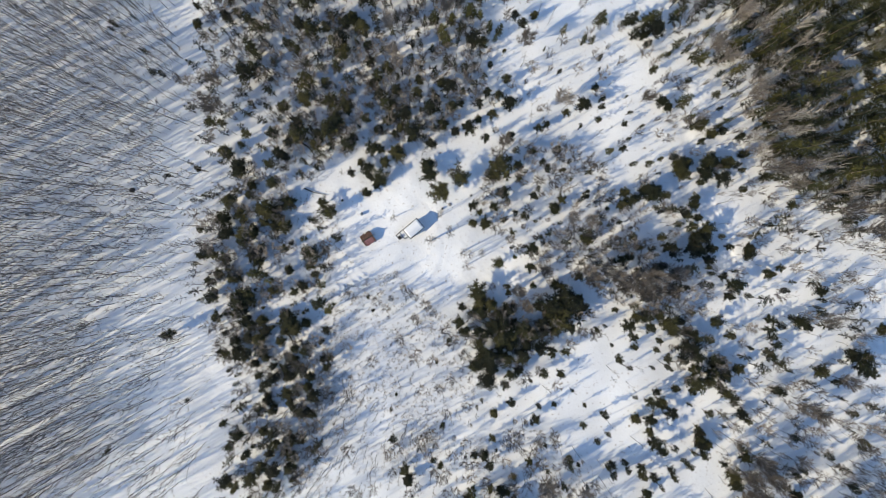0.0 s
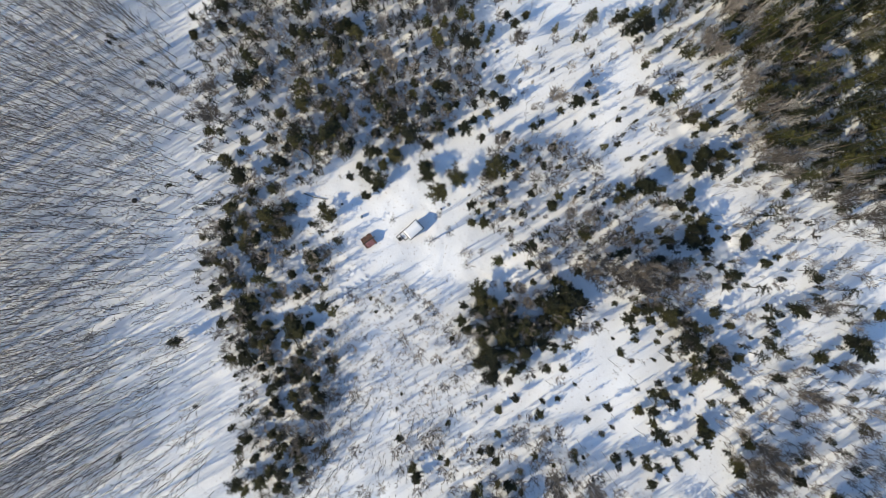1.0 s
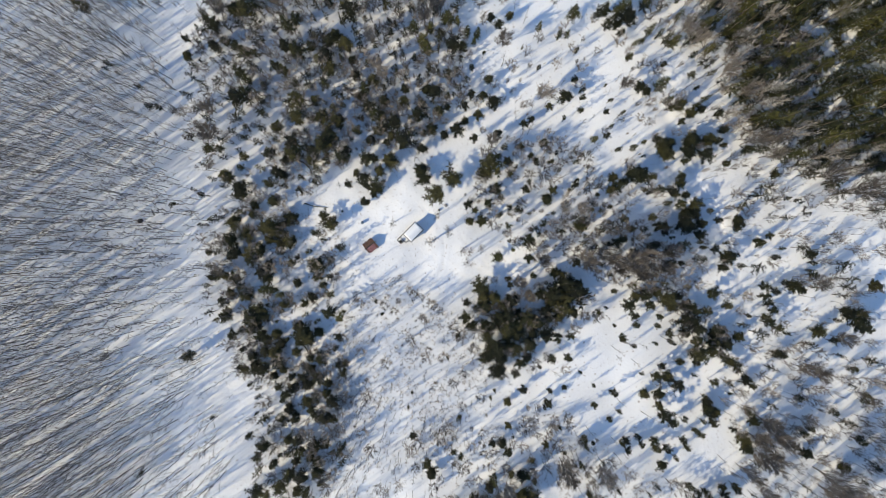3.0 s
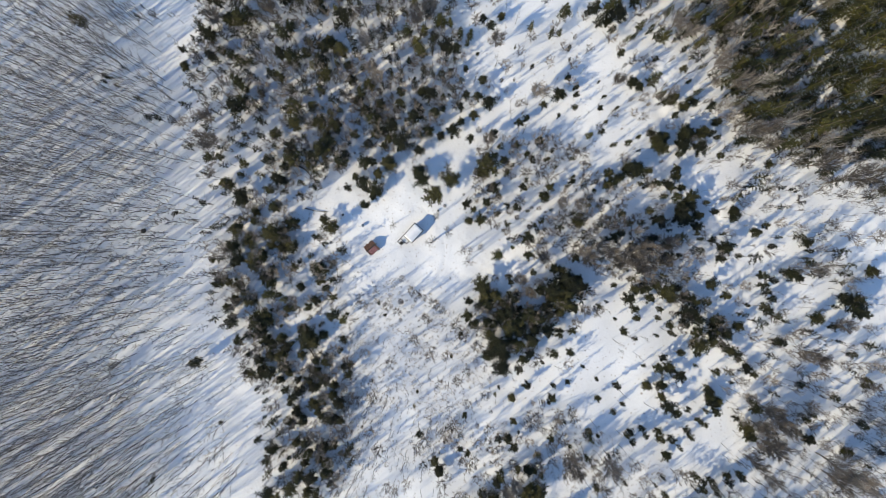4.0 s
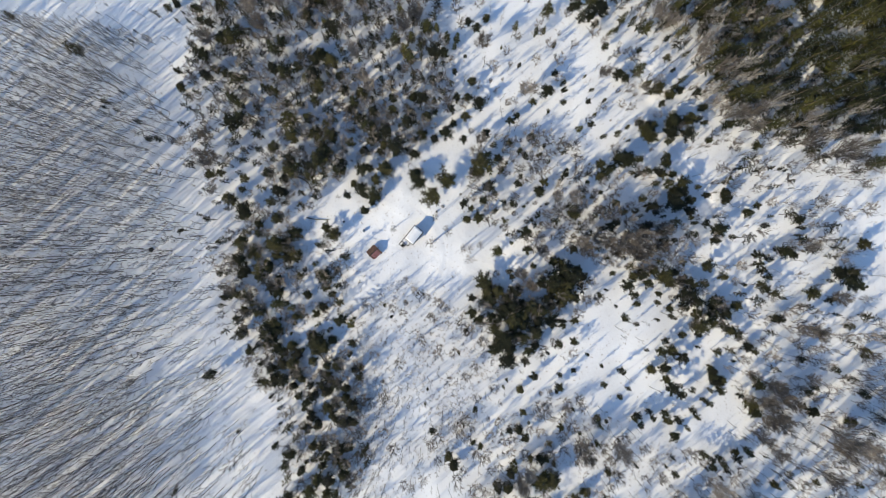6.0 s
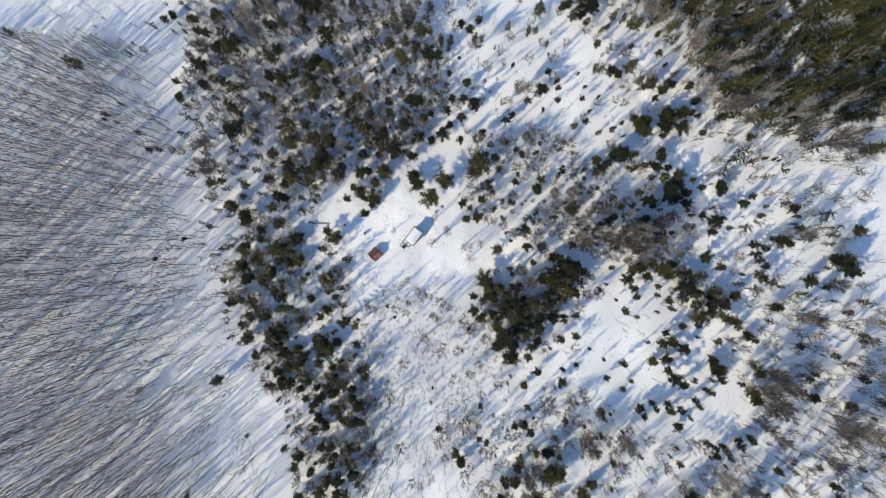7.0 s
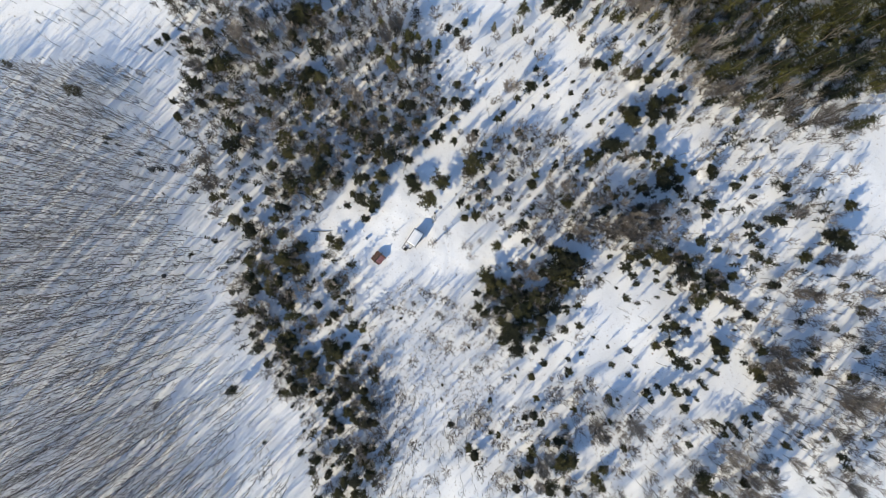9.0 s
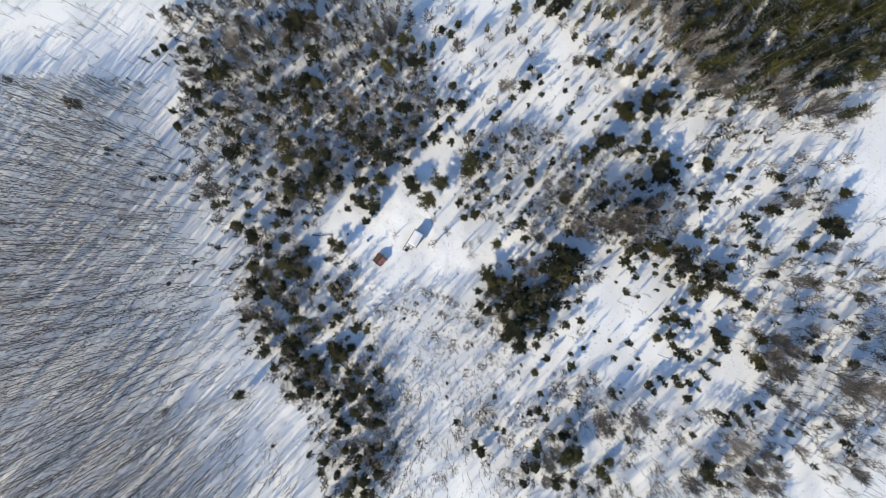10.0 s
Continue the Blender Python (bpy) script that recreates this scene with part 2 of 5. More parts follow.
def pine_geo(seed, height=8.0, reach=1.2, whorls=8, most=5, low=0.36, tufts=3, needles=5):
    """A slim young pine: a long bare stem and an uneven crown of upswept boughs that end in tufts of needles."""
    rng = random.Random(seed)
    trunk, crown = Geo(), Geo()
    bend = Vector((rng.uniform(-0.4, 0.4), rng.uniform(-0.4, 0.4), 0))
    trunk.tube([Vector((0, 0, -0.3)), bend * 0.4 + Vector((0, 0, height * 0.5)), bend + Vector((0, 0, height * 0.96))], (0.095, 0.07, 0.015), 4)
    lop = rng.uniform(0, 6.28)
    for n in range(whorls):
        f = n / (whorls - 1)
        root = bend * (low + (1 - low) * f) ** 1.3 + Vector((0, 0, height * (low + (0.95 - low) * f)))
        full = min(1.0, 0.55 + 1.5 * f) * (1 - f) ** 0.6 + 0.12
        for k in range(most if f < 0.75 else 3):
            if rng.random() < 0.2:
                continue
            a = n * 2.4 + 2 * math.pi * k / most + rng.uniform(-0.4, 0.4)
            L = reach * full * rng.uniform(0.5, 1.2) * (1 + 0.25 * math.cos(a - lop))
            out = Vector((math.cos(a), math.sin(a), rng.uniform(-0.1, 0.35)))
            tip = root + out * L
            crown.spray(root, tip, 0.05, 0.0)
            for m in range(tufts):
                p = root.lerp(tip, 0.42 + 0.58 * m / max(tufts - 1, 1))
                q = (0.20 + 0.22 * L) * rng.uniform(0.8, 1.25)
                for j in range(needles):
                    b = a + 6.28 * j / needles + rng.uniform(-0.4, 0.4)
                    e = Vector((math.cos(b), math.sin(b), rng.uniform(-0.2, 0.75)))
                    crown.spray(p, p + e * q, q * 0.29, 0.05 * q)
    return trunk, crown


def bush_geo(seed, height=8.0, reach=1.0, stems=5, limbs=12, twigs=15, wide=0.048):
    """A bare tree: a few rising stems, their limbs, and a haze of thin twigs along every limb."""
    rng = random.Random(seed)
    trunk, crown = Geo(), Geo()
    trunk.tube([Vector((0, 0, -0.3)), Vector((rng.uniform(-0.06, 0.06), 0.03, height * 0.16)), Vector((0, 0, height * 0.3))], [height * q for q in (0.014, 0.012, 0.010)], 5)
    for k in range(stems):
        a = 2 * math.pi * k / stems + rng.uniform(-0.5, 0.5)
        spread = rng.uniform(0.14, 0.3) * reach
        foot = Vector((0, 0, height * rng.uniform(0.1, 0.3)))
        way = Vector((math.cos(a) * spread, math.sin(a) * spread, 1)).normalized()
        head = foot + way * (height * rng.uniform(0.8, 0.95) - foot.z)
        mid = foot.lerp(head, 0.5) + Vector((rng.gauss(0, 0.12), rng.gauss(0, 0.12), 0))
        crown.tube([foot, mid, head], [height * q for q in (0.0065, 0.005, 0.0016)], 3)
        for n in range(limbs):
            s = 0.25 + 0.72 * (n + rng.random()) / limbs
            p = foot.lerp(mid, s * 2) if s < 0.5 else mid.lerp(head, s * 2 - 1)
            b = a + rng.uniform(-1.9, 1.9)
            d = Vector((math.cos(b), math.sin(b), rng.uniform(0.5, 1.4))).normalized()
            L = height * rng.uniform(0.12, 0.25) * (1.25 - 0.6 * s) * reach
            q = p + d * L
            crown.twig(p, q, 0.05)
            for m in range(twigs):
                r = p.lerp(q, rng.uniform(0.1, 1.0))
                e = (d + Vector((rng.gauss(0, 0.55), rng.gauss(0, 0.55), rng.gauss(0.05, 0.4)))).normalized()
                crown.twig(r, r + e * height * rng.uniform(0.06, 0.15), wide * rng.uniform(0.7, 1.3))
    return trunk, crown


def pole_geo(seed, height=14.0, limbs=10, twigs=7, radius=0.095, start=0.2, spread=0.4, wide=0.06):
    """A tall slender bare tree: a dark stem that thins upwards, a few rising limbs and fine twigs near the top."""
    rng = random.Random(seed)
    trunk, crown = Geo(), Geo()
    lean = Vector((rng.uniform(-0.8, 0.8), rng.uniform(-0.8, 0.8), 0))
    line = [Vector((0, 0, -0.3))]
    for f in (0.3, 0.65, 1.0):
        line.append(lean * f * f + Vector((rng.uniform(-0.2, 0.2), rng.uniform(-0.2, 0.2), height * f)))
    trunk.tube(line, (radius, radius * 0.72, radius * 0.42, 0.012), 3)
    for n in range(limbs):
        f = start + (0.97 - start) * (n + rng.random()) / limbs
        p = line[0].lerp(line[1], f / 0.3) if f < 0.3 else line[1].lerp(line[2], (f - 0.3) / 0.35) if f < 0.65 else line[2].lerp(line[3], (f - 0.65) / 0.35)
        a = n * 2.4 + rng.uniform(-0.5, 0.5)
        d = Vector((math.cos(a) * spread, math.sin(a) * spread, rng.uniform(0.6, 1.5))).normalized()
        L = height * rng.uniform(0.11, 0.2) * (1.4 - 0.8 * f)
        crown.twig(p, p + d * L, wide)
        for m in range(twigs):
            r = p + d * L * rng.uniform(0.25, 1.0)
            e = (d + Vector((rng.gauss(0, 0.32), rng.gauss(0, 0.32), rng.gauss(0.3, 0.4)))).normalized()
            crown.twig(r, r + e * L * rng.uniform(0.5, 1.1), wide)
    return trunk, crown


def tree(name, geos, mats, label, category, group):
    """A tree as an empty at its foot with a trunk and a crown."""
    root = new(name)
    root.empty_display_size = 0.3
    part("trunk", geos[0].mesh(name + "_trunk", mats[0]), root)
    part("crown", geos[1].mesh(name + "_crown", mats[1]), root)
    return tagged(root, label, category, group)


def set_down(model, used, x, y, wide, tall, spin):
    m = Matrix.Translation((x, y, at_ground(x, y) - 0.03)) @ Matrix.Rotation(spin, 4, "Z") @ Matrix.Diagonal((wide, wide, tall, 1))
    if model in used:
        return copy_thing(model, m)
    used.add(model)
    model.matrix_basis = m
    return model


# places of the trees: x, y of the foot, the width of the crown and the height in metres
spruces = []
spruces += [
    (-84.8, 68.7, 1.9, 6.0), (-69.6, -42.6, 1.4, 5.0), (-53.4, -32.4, 1.3, 5.4), (-68.2, -25.8, 0.6, 4.0), (-56.8, -18.3, 2.9, 7.1), (-56.5, 14.6, 1.4, 5.5),
    (-57.6, 35.3, 1.4, 6.4), (-59.9, 36.0, 1.7, 6.7), (-61.3, 40.1, 1.2, 5.8), (-66.3, 44.0, 1.1, 4.8), (-68.8, 45.3, 1.4, 5.8), (-67.7, 45.8, 1.6, 5.6),
    (-64.3, 47.7, 1.0, 4.6), (-59.9, 58.6, 1.2, 4.7), (-71.9, 58.1, 3.2, 7.9), (-58.3, 60.4, 0.9, 5.5), (-52.8, 63.0, 1.5, 6.4), (-34.0, -49.7, 2.2, 5.9),
    (-43.1, -49.7, 2.2, 5.9), (-36.4, -49.7, 2.6, 5.4), (-45.0, -48.8, 2.9, 5.9), (-31.1, -48.7, 1.9, 5.2), (-39.6, -48.2, 2.9, 6.7), (-35.0, -46.8, 2.9, 6.9),
]
spruces += [
    (-32.0, -46.2, 3.1, 7.3), (-37.6, -46.0, 2.9, 5.5), (-31.6, -44.0, 2.9, 6.5), (-41.0, -43.5, 2.4, 5.9), (-36.3, -43.5, 2.6, 5.9), (-32.9, -43.4, 2.4, 5.1),
    (-39.6, -42.2, 1.4, 4.4), (-27.9, -42.2, 1.7, 4.2), (-44.1, -41.5, 2.2, 6.1), (-34.5, -41.1, 2.4, 6.3), (-32.2, -41.2, 2.6, 6.0), (-29.4, -40.7, 2.6, 5.6),
    (-43.0, -39.8, 3.1, 7.3), (-31.2, -40.0, 1.9, 5.1), (-42.3, -39.7, 1.7, 5.3), (-35.1, -38.8, 2.6, 6.5), (-37.5, -38.9, 2.6, 5.9), (-45.6, -37.2, 1.8, 6.2),
    (-27.0, -35.1, 2.2, 5.6), (-37.7, -34.5, 2.6, 5.8), (-28.6, -34.3, 3.6, 6.4), (-35.2, -34.2, 2.6, 5.6), (-30.9, -33.9, 2.2, 5.9), (-31.8, -32.7, 2.4, 4.9),
]
spruces += [
    (-36.8, -32.4, 3.4, 6.0), (-43.5, -32.3, 1.1, 5.4), (-26.5, -32.3, 2.2, 5.1), (-32.3, -31.0, 2.4, 5.7), (-27.2, -31.0, 2.6, 5.9), (-37.7, -30.1, 1.6, 4.4),
    (-28.1, -29.5, 2.4, 6.5), (-30.5, -29.7, 2.6, 5.4), (-36.6, -28.7, 2.2, 5.3), (-35.1, -27.8, 2.9, 5.7), (-32.2, -27.3, 2.4, 5.9), (-27.6, -27.3, 2.6, 5.5),
    (-38.2, -27.0, 2.0, 4.9), (-29.2, -25.9, 3.1, 7.0), (-44.4, -25.9, 1.3, 5.2), (-32.9, -25.6, 1.9, 5.1), (-23.8, -24.9, 2.2, 7.8), (-35.3, -25.1, 2.2, 4.8),
    (-39.3, -24.7, 2.4, 4.9), (-31.2, -23.8, 2.4, 5.2), (-37.2, -23.7, 2.6, 6.4), (-24.3, -23.5, 3.1, 8.7), (-23.3, -23.2, 1.9, 6.0), (-43.3, -23.2, 2.4, 5.4),
]
spruces += [
    (-40.9, -22.6, 2.9, 5.7), (-45.1, -22.3, 2.2, 5.3), (-28.3, -22.1, 2.4, 4.9), (-37.9, -21.6, 2.6, 6.3), (-30.5, -21.4, 2.2, 6.0), (-38.2, -19.7, 3.4, 7.9),
    (-33.4, -19.7, 2.2, 5.8), (-43.6, -19.6, 2.9, 7.1), (-24.8, -19.5, 1.4, 4.9), (-41.0, -19.1, 2.4, 5.3), (-44.9, -17.9, 2.2, 6.2), (-32.8, -17.9, 2.4, 6.1),
    (-36.8, -17.9, 2.9, 6.1), (-30.4, -17.5, 2.6, 6.7), (-24.0, -17.3, 1.9, 6.7), (-35.3, -16.9, 1.4, 4.8), (-39.7, -16.7, 3.1, 6.1), (-28.8, -16.2, 2.6, 5.4),
    (-31.4, -15.7, 3.6, 7.1), (-41.1, -15.6, 2.4, 5.0), (-38.0, -15.6, 2.6, 5.7), (-46.7, -15.0, 2.2, 6.1), (-43.3, -14.4, 2.6, 5.6), (-32.8, -14.4, 2.9, 5.4),
]
spruces += [
    (-45.2, -13.9, 2.4, 4.9), (-37.4, -12.9, 1.1, 3.6), (-22.4, -12.2, 1.3, 6.0), (-42.3, -11.4, 3.8, 7.1), (-39.7, -11.2, 2.2, 5.1), (-35.9, -10.7, 1.4, 3.9),
    (-47.9, -10.3, 2.6, 6.8), (-40.8, -10.2, 2.9, 6.1), (-47.6, -9.6, 1.9, 4.6), (-39.3, -9.3, 1.3, 3.7), (-30.9, -9.3, 1.9, 4.4), (-34.2, -9.3, 1.9, 4.5),
    (-35.6, -9.2, 2.4, 6.0), (-29.2, -8.6, 3.1, 5.9), (-48.9, -7.5, 2.2, 4.7), (-43.4, -6.3, 2.6, 5.9), (-46.8, -6.0, 3.1, 6.1), (-32.1, -5.1, 2.4, 6.5),
    (-44.4, -4.6, 2.2, 4.8), (-27.5, -4.0, 2.9, 6.3), (-38.5, -3.0, 2.4, 6.1), (-45.2, -2.8, 2.9, 6.1), (-47.3, -1.9, 2.2, 6.2), (-28.0, -1.6, 2.9, 6.2),
]
spruces += [
    (-39.5, -1.6, 3.8, 6.9), (-48.9, -1.2, 2.2, 5.3), (-24.5, -0.5, 1.7, 4.1), (-33.0, -0.5, 1.9, 4.9), (-38.0, -0.5, 2.9, 5.8), (-31.5, 0.5, 1.7, 5.3),
    (-41.4, 0.7, 2.4, 6.2), (-41.5, 2.4, 2.6, 5.9), (-39.6, 3.0, 3.4, 6.0), (-45.0, 3.0, 2.6, 5.5), (-32.8, 3.8, 2.6, 5.5), (-35.2, 4.2, 2.4, 5.2),
    (-37.5, 4.8, 2.4, 5.2), (-45.3, 5.9, 2.9, 7.0), (-35.6, 6.7, 3.1, 5.8), (-42.0, 7.0, 3.1, 5.7), (-37.5, 7.3, 3.4, 7.8), (-23.1, 7.4, 2.9, 6.4),
    (-33.8, 8.0, 2.4, 6.5), (-24.8, 9.1, 2.2, 5.2), (-32.0, 9.3, 2.9, 7.0), (-44.2, 9.9, 2.9, 6.6), (-40.2, 10.9, 2.4, 6.1), (-39.8, 12.6, 2.9, 6.7),
]
spruces += [
    (-35.0, 13.2, 3.4, 9.4), (-41.7, 15.3, 2.6, 7.2), (-50.8, 16.1, 1.9, 5.9), (-42.2, 16.9, 2.9, 9.6), (-35.6, 17.0, 2.2, 8.5), (-52.0, 17.2, 1.2, 6.1),
    (-32.8, 18.6, 2.6, 7.8), (-44.7, 19.5, 2.6, 8.6), (-33.7, 19.4, 3.6, 10.6), (-41.3, 20.9, 1.7, 7.1), (-26.4, 21.5, 2.9, 9.4), (-31.8, 21.7, 2.4, 7.9),
    (-40.4, 23.2, 1.9, 7.4), (-29.8, 23.0, 3.4, 9.9), (-34.8, 23.5, 2.4, 7.3), (-25.9, 23.5, 2.6, 9.2), (-23.4, 23.9, 3.4, 10.7), (-45.5, 25.4, 1.7, 6.0),
    (-47.2, 25.3, 2.2, 8.6), (-29.8, 25.3, 3.1, 10.2), (-21.8, 25.4, 3.1, 9.4), (-22.1, 27.2, 2.9, 7.5), (-33.2, 28.9, 3.1, 10.0), (-23.1, 30.5, 3.1, 7.9),
]
spruces += [
    (-28.7, 30.3, 2.9, 9.8), (-24.4, 34.0, 2.4, 8.3), (-28.4, 34.6, 3.1, 7.8), (-40.8, 35.5, 3.6, 8.7), (-30.1, 41.1, 2.4, 8.2), (-31.8, 42.1, 2.4, 8.0),
    (-21.6, 43.6, 3.0, 9.4), (-35.8, 44.6, 2.2, 8.5), (-27.2, 44.8, 3.1, 8.2), (-37.7, 45.7, 2.6, 7.0), (-24.2, 45.4, 2.4, 8.9), (-51.3, 46.5, 3.1, 7.2),
    (-29.6, 45.9, 3.6, 10.8), (-39.9, 47.0, 2.2, 6.7), (-44.7, 47.8, 3.0, 9.6), (-42.6, 48.8, 2.4, 8.5), (-50.5, 49.9, 1.7, 6.9), (-44.3, 52.3, 3.8, 10.1),
    (-36.9, 54.6, 3.2, 10.1), (-39.9, 55.3, 3.0, 8.0), (-41.2, 58.5, 2.0, 7.6), (-46.2, 60.2, 1.2, 5.1), (-42.7, 59.4, 2.0, 8.1), (-48.6, 60.8, 1.2, 5.8),
]
spruces += [
    (-47.0, 62.5, 0.9, 4.8), (-38.9, 61.9, 2.4, 7.9), (-43.4, 62.5, 2.0, 6.2), (-45.0, 63.4, 2.3, 6.2), (-28.2, 62.5, 3.5, 9.8), (-50.2, 64.2, 1.9, 6.5),
    (-38.7, 63.4, 3.0, 9.7), (-48.5, 65.1, 2.4, 7.5), (-29.7, 65.6, 3.0, 7.8), (-35.9, 66.2, 1.9, 6.8), (-41.4, 71.8, 1.9, 7.0), (-38.9, 72.1, 1.9, 6.5),
    (-45.3, 73.0, 2.2, 6.0), (7.6, -60.5, 3.5, 10.0), (0.1, -59.1, 3.0, 9.1), (3.8, -56.5, 3.5, 8.0), (1.9, -56.3, 2.4, 7.4), (-7.1, -48.9, 2.4, 7.1),
    (-7.6, -46.6, 3.1, 9.2), (-0.2, -45.8, 1.6, 5.7), (-1.9, -44.7, 2.2, 6.4), (6.8, -43.4, 2.2, 7.0), (-3.1, -40.5, 0.8, 5.4), (-10.3, -40.2, 1.8, 5.6),
]
spruces += [
    (-4.3, -40.0, 0.8, 4.2), (0.1, -37.2, 2.2, 7.2), (-10.7, -34.0, 1.0, 5.6), (-9.6, -31.0, 1.0, 5.1), (8.8, -22.2, 2.6, 7.7), (7.8, -20.0, 2.4, 8.3),
    (9.0, -18.3, 2.6, 8.5), (4.5, -18.2, 2.4, 6.4), (3.8, -15.9, 2.9, 9.0), (6.7, -14.3, 2.6, 7.1), (8.4, -13.7, 2.9, 7.8), (-14.2, -13.4, 1.1, 5.7),
    (4.2, -12.6, 2.2, 7.0), (8.0, -11.4, 2.4, 8.2), (-15.4, -10.5, 1.3, 5.0), (7.6, -9.6, 2.9, 9.2), (9.1, 4.5, 2.4, 6.6), (6.7, 4.8, 2.4, 6.6),
    (7.8, 7.0, 1.9, 6.5), (6.3, 8.5, 2.2, 6.7), (-15.7, 11.0, 2.4, 7.4), (-0.2, 11.3, 3.6, 10.4), (-13.8, 12.7, 2.6, 8.1), (-12.7, 14.0, 3.1, 7.2),
]
spruces += [
    (4.2, 14.1, 3.8, 9.0), (-15.0, 14.5, 2.4, 7.4), (-2.3, 15.0, 3.1, 8.4), (-18.7, 15.2, 1.9, 6.9), (-15.4, 16.5, 2.9, 8.1), (-3.1, 16.9, 3.0, 7.2),
    (-12.0, 17.4, 3.4, 8.3), (-17.1, 17.4, 2.4, 8.1), (-9.6, 19.7, 4.6, 10.4), (-14.5, 20.2, 2.9, 8.8), (-12.6, 20.4, 2.4, 8.4), (-19.6, 21.1, 3.6, 10.1),
    (-2.5, 21.7, 3.4, 9.9), (9.0, 22.7, 1.9, 6.7), (-18.4, 22.8, 2.6, 7.7), (-5.9, 23.4, 3.4, 10.5), (-9.7, 23.8, 2.4, 7.8), (2.7, 24.2, 2.6, 8.6),
    (-13.1, 24.6, 2.6, 7.7), (-8.8, 24.7, 2.6, 9.1), (5.5, 24.8, 2.6, 8.3), (0.4, 25.8, 3.4, 9.7), (-11.6, 26.5, 2.6, 8.0), (-10.6, 26.6, 2.6, 7.3),
]
spruces += [
    (7.8, 26.6, 2.4, 7.9), (-15.8, 26.6, 2.2, 7.3), (-7.7, 27.6, 2.9, 9.1), (-2.5, 28.3, 2.9, 7.7), (-19.6, 29.3, 3.6, 8.5), (-10.6, 29.5, 2.6, 7.3),
    (2.1, 29.3, 2.6, 8.9), (3.9, 29.8, 1.7, 6.2), (7.9, 29.6, 1.7, 7.6), (-1.3, 30.6, 2.6, 7.9), (-13.4, 31.7, 2.6, 8.4), (-5.4, 31.9, 2.2, 7.2),
    (9.3, 31.8, 1.9, 7.4), (4.4, 32.1, 1.7, 6.0), (-9.4, 32.8, 2.9, 8.4), (2.1, 33.3, 2.6, 9.2), (-14.6, 34.2, 2.6, 7.4), (-0.2, 34.0, 2.6, 8.6),
    (-4.8, 34.7, 2.4, 7.5), (-11.3, 37.4, 3.1, 8.4), (-15.2, 38.7, 2.9, 7.4), (-20.4, 40.5, 2.9, 7.4), (-15.6, 41.9, 2.4, 8.9), (8.4, 42.0, 2.2, 8.3),
]
spruces += [
    (6.6, 42.6, 2.9, 9.4), (-16.7, 45.4, 3.6, 10.6), (-20.2, 46.0, 2.9, 9.8), (-18.6, 47.9, 3.4, 8.4), (-15.4, 52.3, 3.2, 9.3), (-19.4, 55.0, 2.7, 8.3),
    (-20.1, 56.6, 3.2, 9.3), (-7.8, 57.4, 2.4, 8.9), (-18.3, 60.0, 3.0, 9.5), (-12.8, 60.3, 2.4, 9.0), (-15.8, 60.8, 4.6, 9.9), (14.8, -65.3, 1.9, 6.8),
    (19.2, -64.2, 2.0, 7.0), (11.2, -62.8, 3.0, 8.9), (18.3, -61.7, 3.0, 8.6), (24.8, -61.9, 1.5, 6.4), (21.1, -60.5, 2.3, 6.7), (39.3, -57.6, 1.2, 6.1),
    (14.5, -56.0, 4.0, 9.6), (11.8, -55.6, 4.3, 10.7), (32.9, -56.3, 1.2, 6.0), (26.6, -56.1, 1.9, 6.9), (14.0, -51.5, 1.6, 5.7), (12.2, -51.1, 2.6, 7.0),
]
spruces += [
    (10.2, -50.5, 2.2, 6.6), (30.2, -50.2, 1.4, 5.9), (25.2, -49.6, 2.2, 8.0), (14.8, -48.0, 1.9, 7.3), (35.8, -48.0, 1.6, 5.8), (39.0, -47.0, 1.6, 5.8),
    (34.5, -46.2, 2.2, 7.6), (28.6, -45.8, 1.3, 5.2), (10.0, -45.4, 2.2, 6.8), (38.4, -45.3, 1.6, 5.1), (18.2, -44.9, 1.7, 5.6), (26.6, -44.5, 1.7, 6.3),
    (11.5, -42.6, 1.1, 5.5), (21.5, -41.4, 1.4, 5.9), (32.5, -40.8, 1.7, 5.9), (10.3, -39.9, 1.7, 7.0), (34.5, -39.3, 1.4, 5.9), (29.6, -37.6, 1.6, 5.4),
    (19.6, -36.0, 2.2, 6.1), (11.0, -35.3, 2.4, 8.3), (33.9, -35.0, 1.9, 7.4), (20.1, -33.3, 1.6, 6.8), (29.9, -33.2, 1.3, 5.7), (23.4, -33.0, 1.6, 5.7),
]
spruces += [
    (14.7, -32.5, 2.0, 5.9), (27.1, -30.0, 1.3, 5.1), (13.2, -29.0, 2.0, 6.1), (9.9, -27.8, 3.4, 10.1), (18.4, -27.9, 1.3, 6.4), (21.2, -26.5, 1.9, 7.3),
    (24.8, -26.6, 2.2, 6.4), (14.3, -26.6, 2.2, 6.6), (16.0, -25.9, 2.6, 7.4), (10.7, -25.4, 3.1, 9.8), (39.0, -25.5, 1.4, 5.1), (36.7, -23.6, 1.9, 7.1),
    (13.6, -23.5, 2.4, 7.9), (10.0, -23.1, 4.8, 11.6), (16.9, -22.7, 3.4, 10.4), (23.0, -22.5, 2.2, 6.7), (25.8, -22.1, 1.7, 6.4), (20.7, -21.3, 2.6, 7.0),
    (12.2, -21.3, 2.6, 6.9), (17.9, -21.2, 2.6, 6.7), (14.2, -21.0, 2.9, 7.9), (40.2, -21.0, 1.7, 5.5), (35.7, -20.7, 1.1, 4.5), (12.4, -19.5, 3.1, 9.9),
]
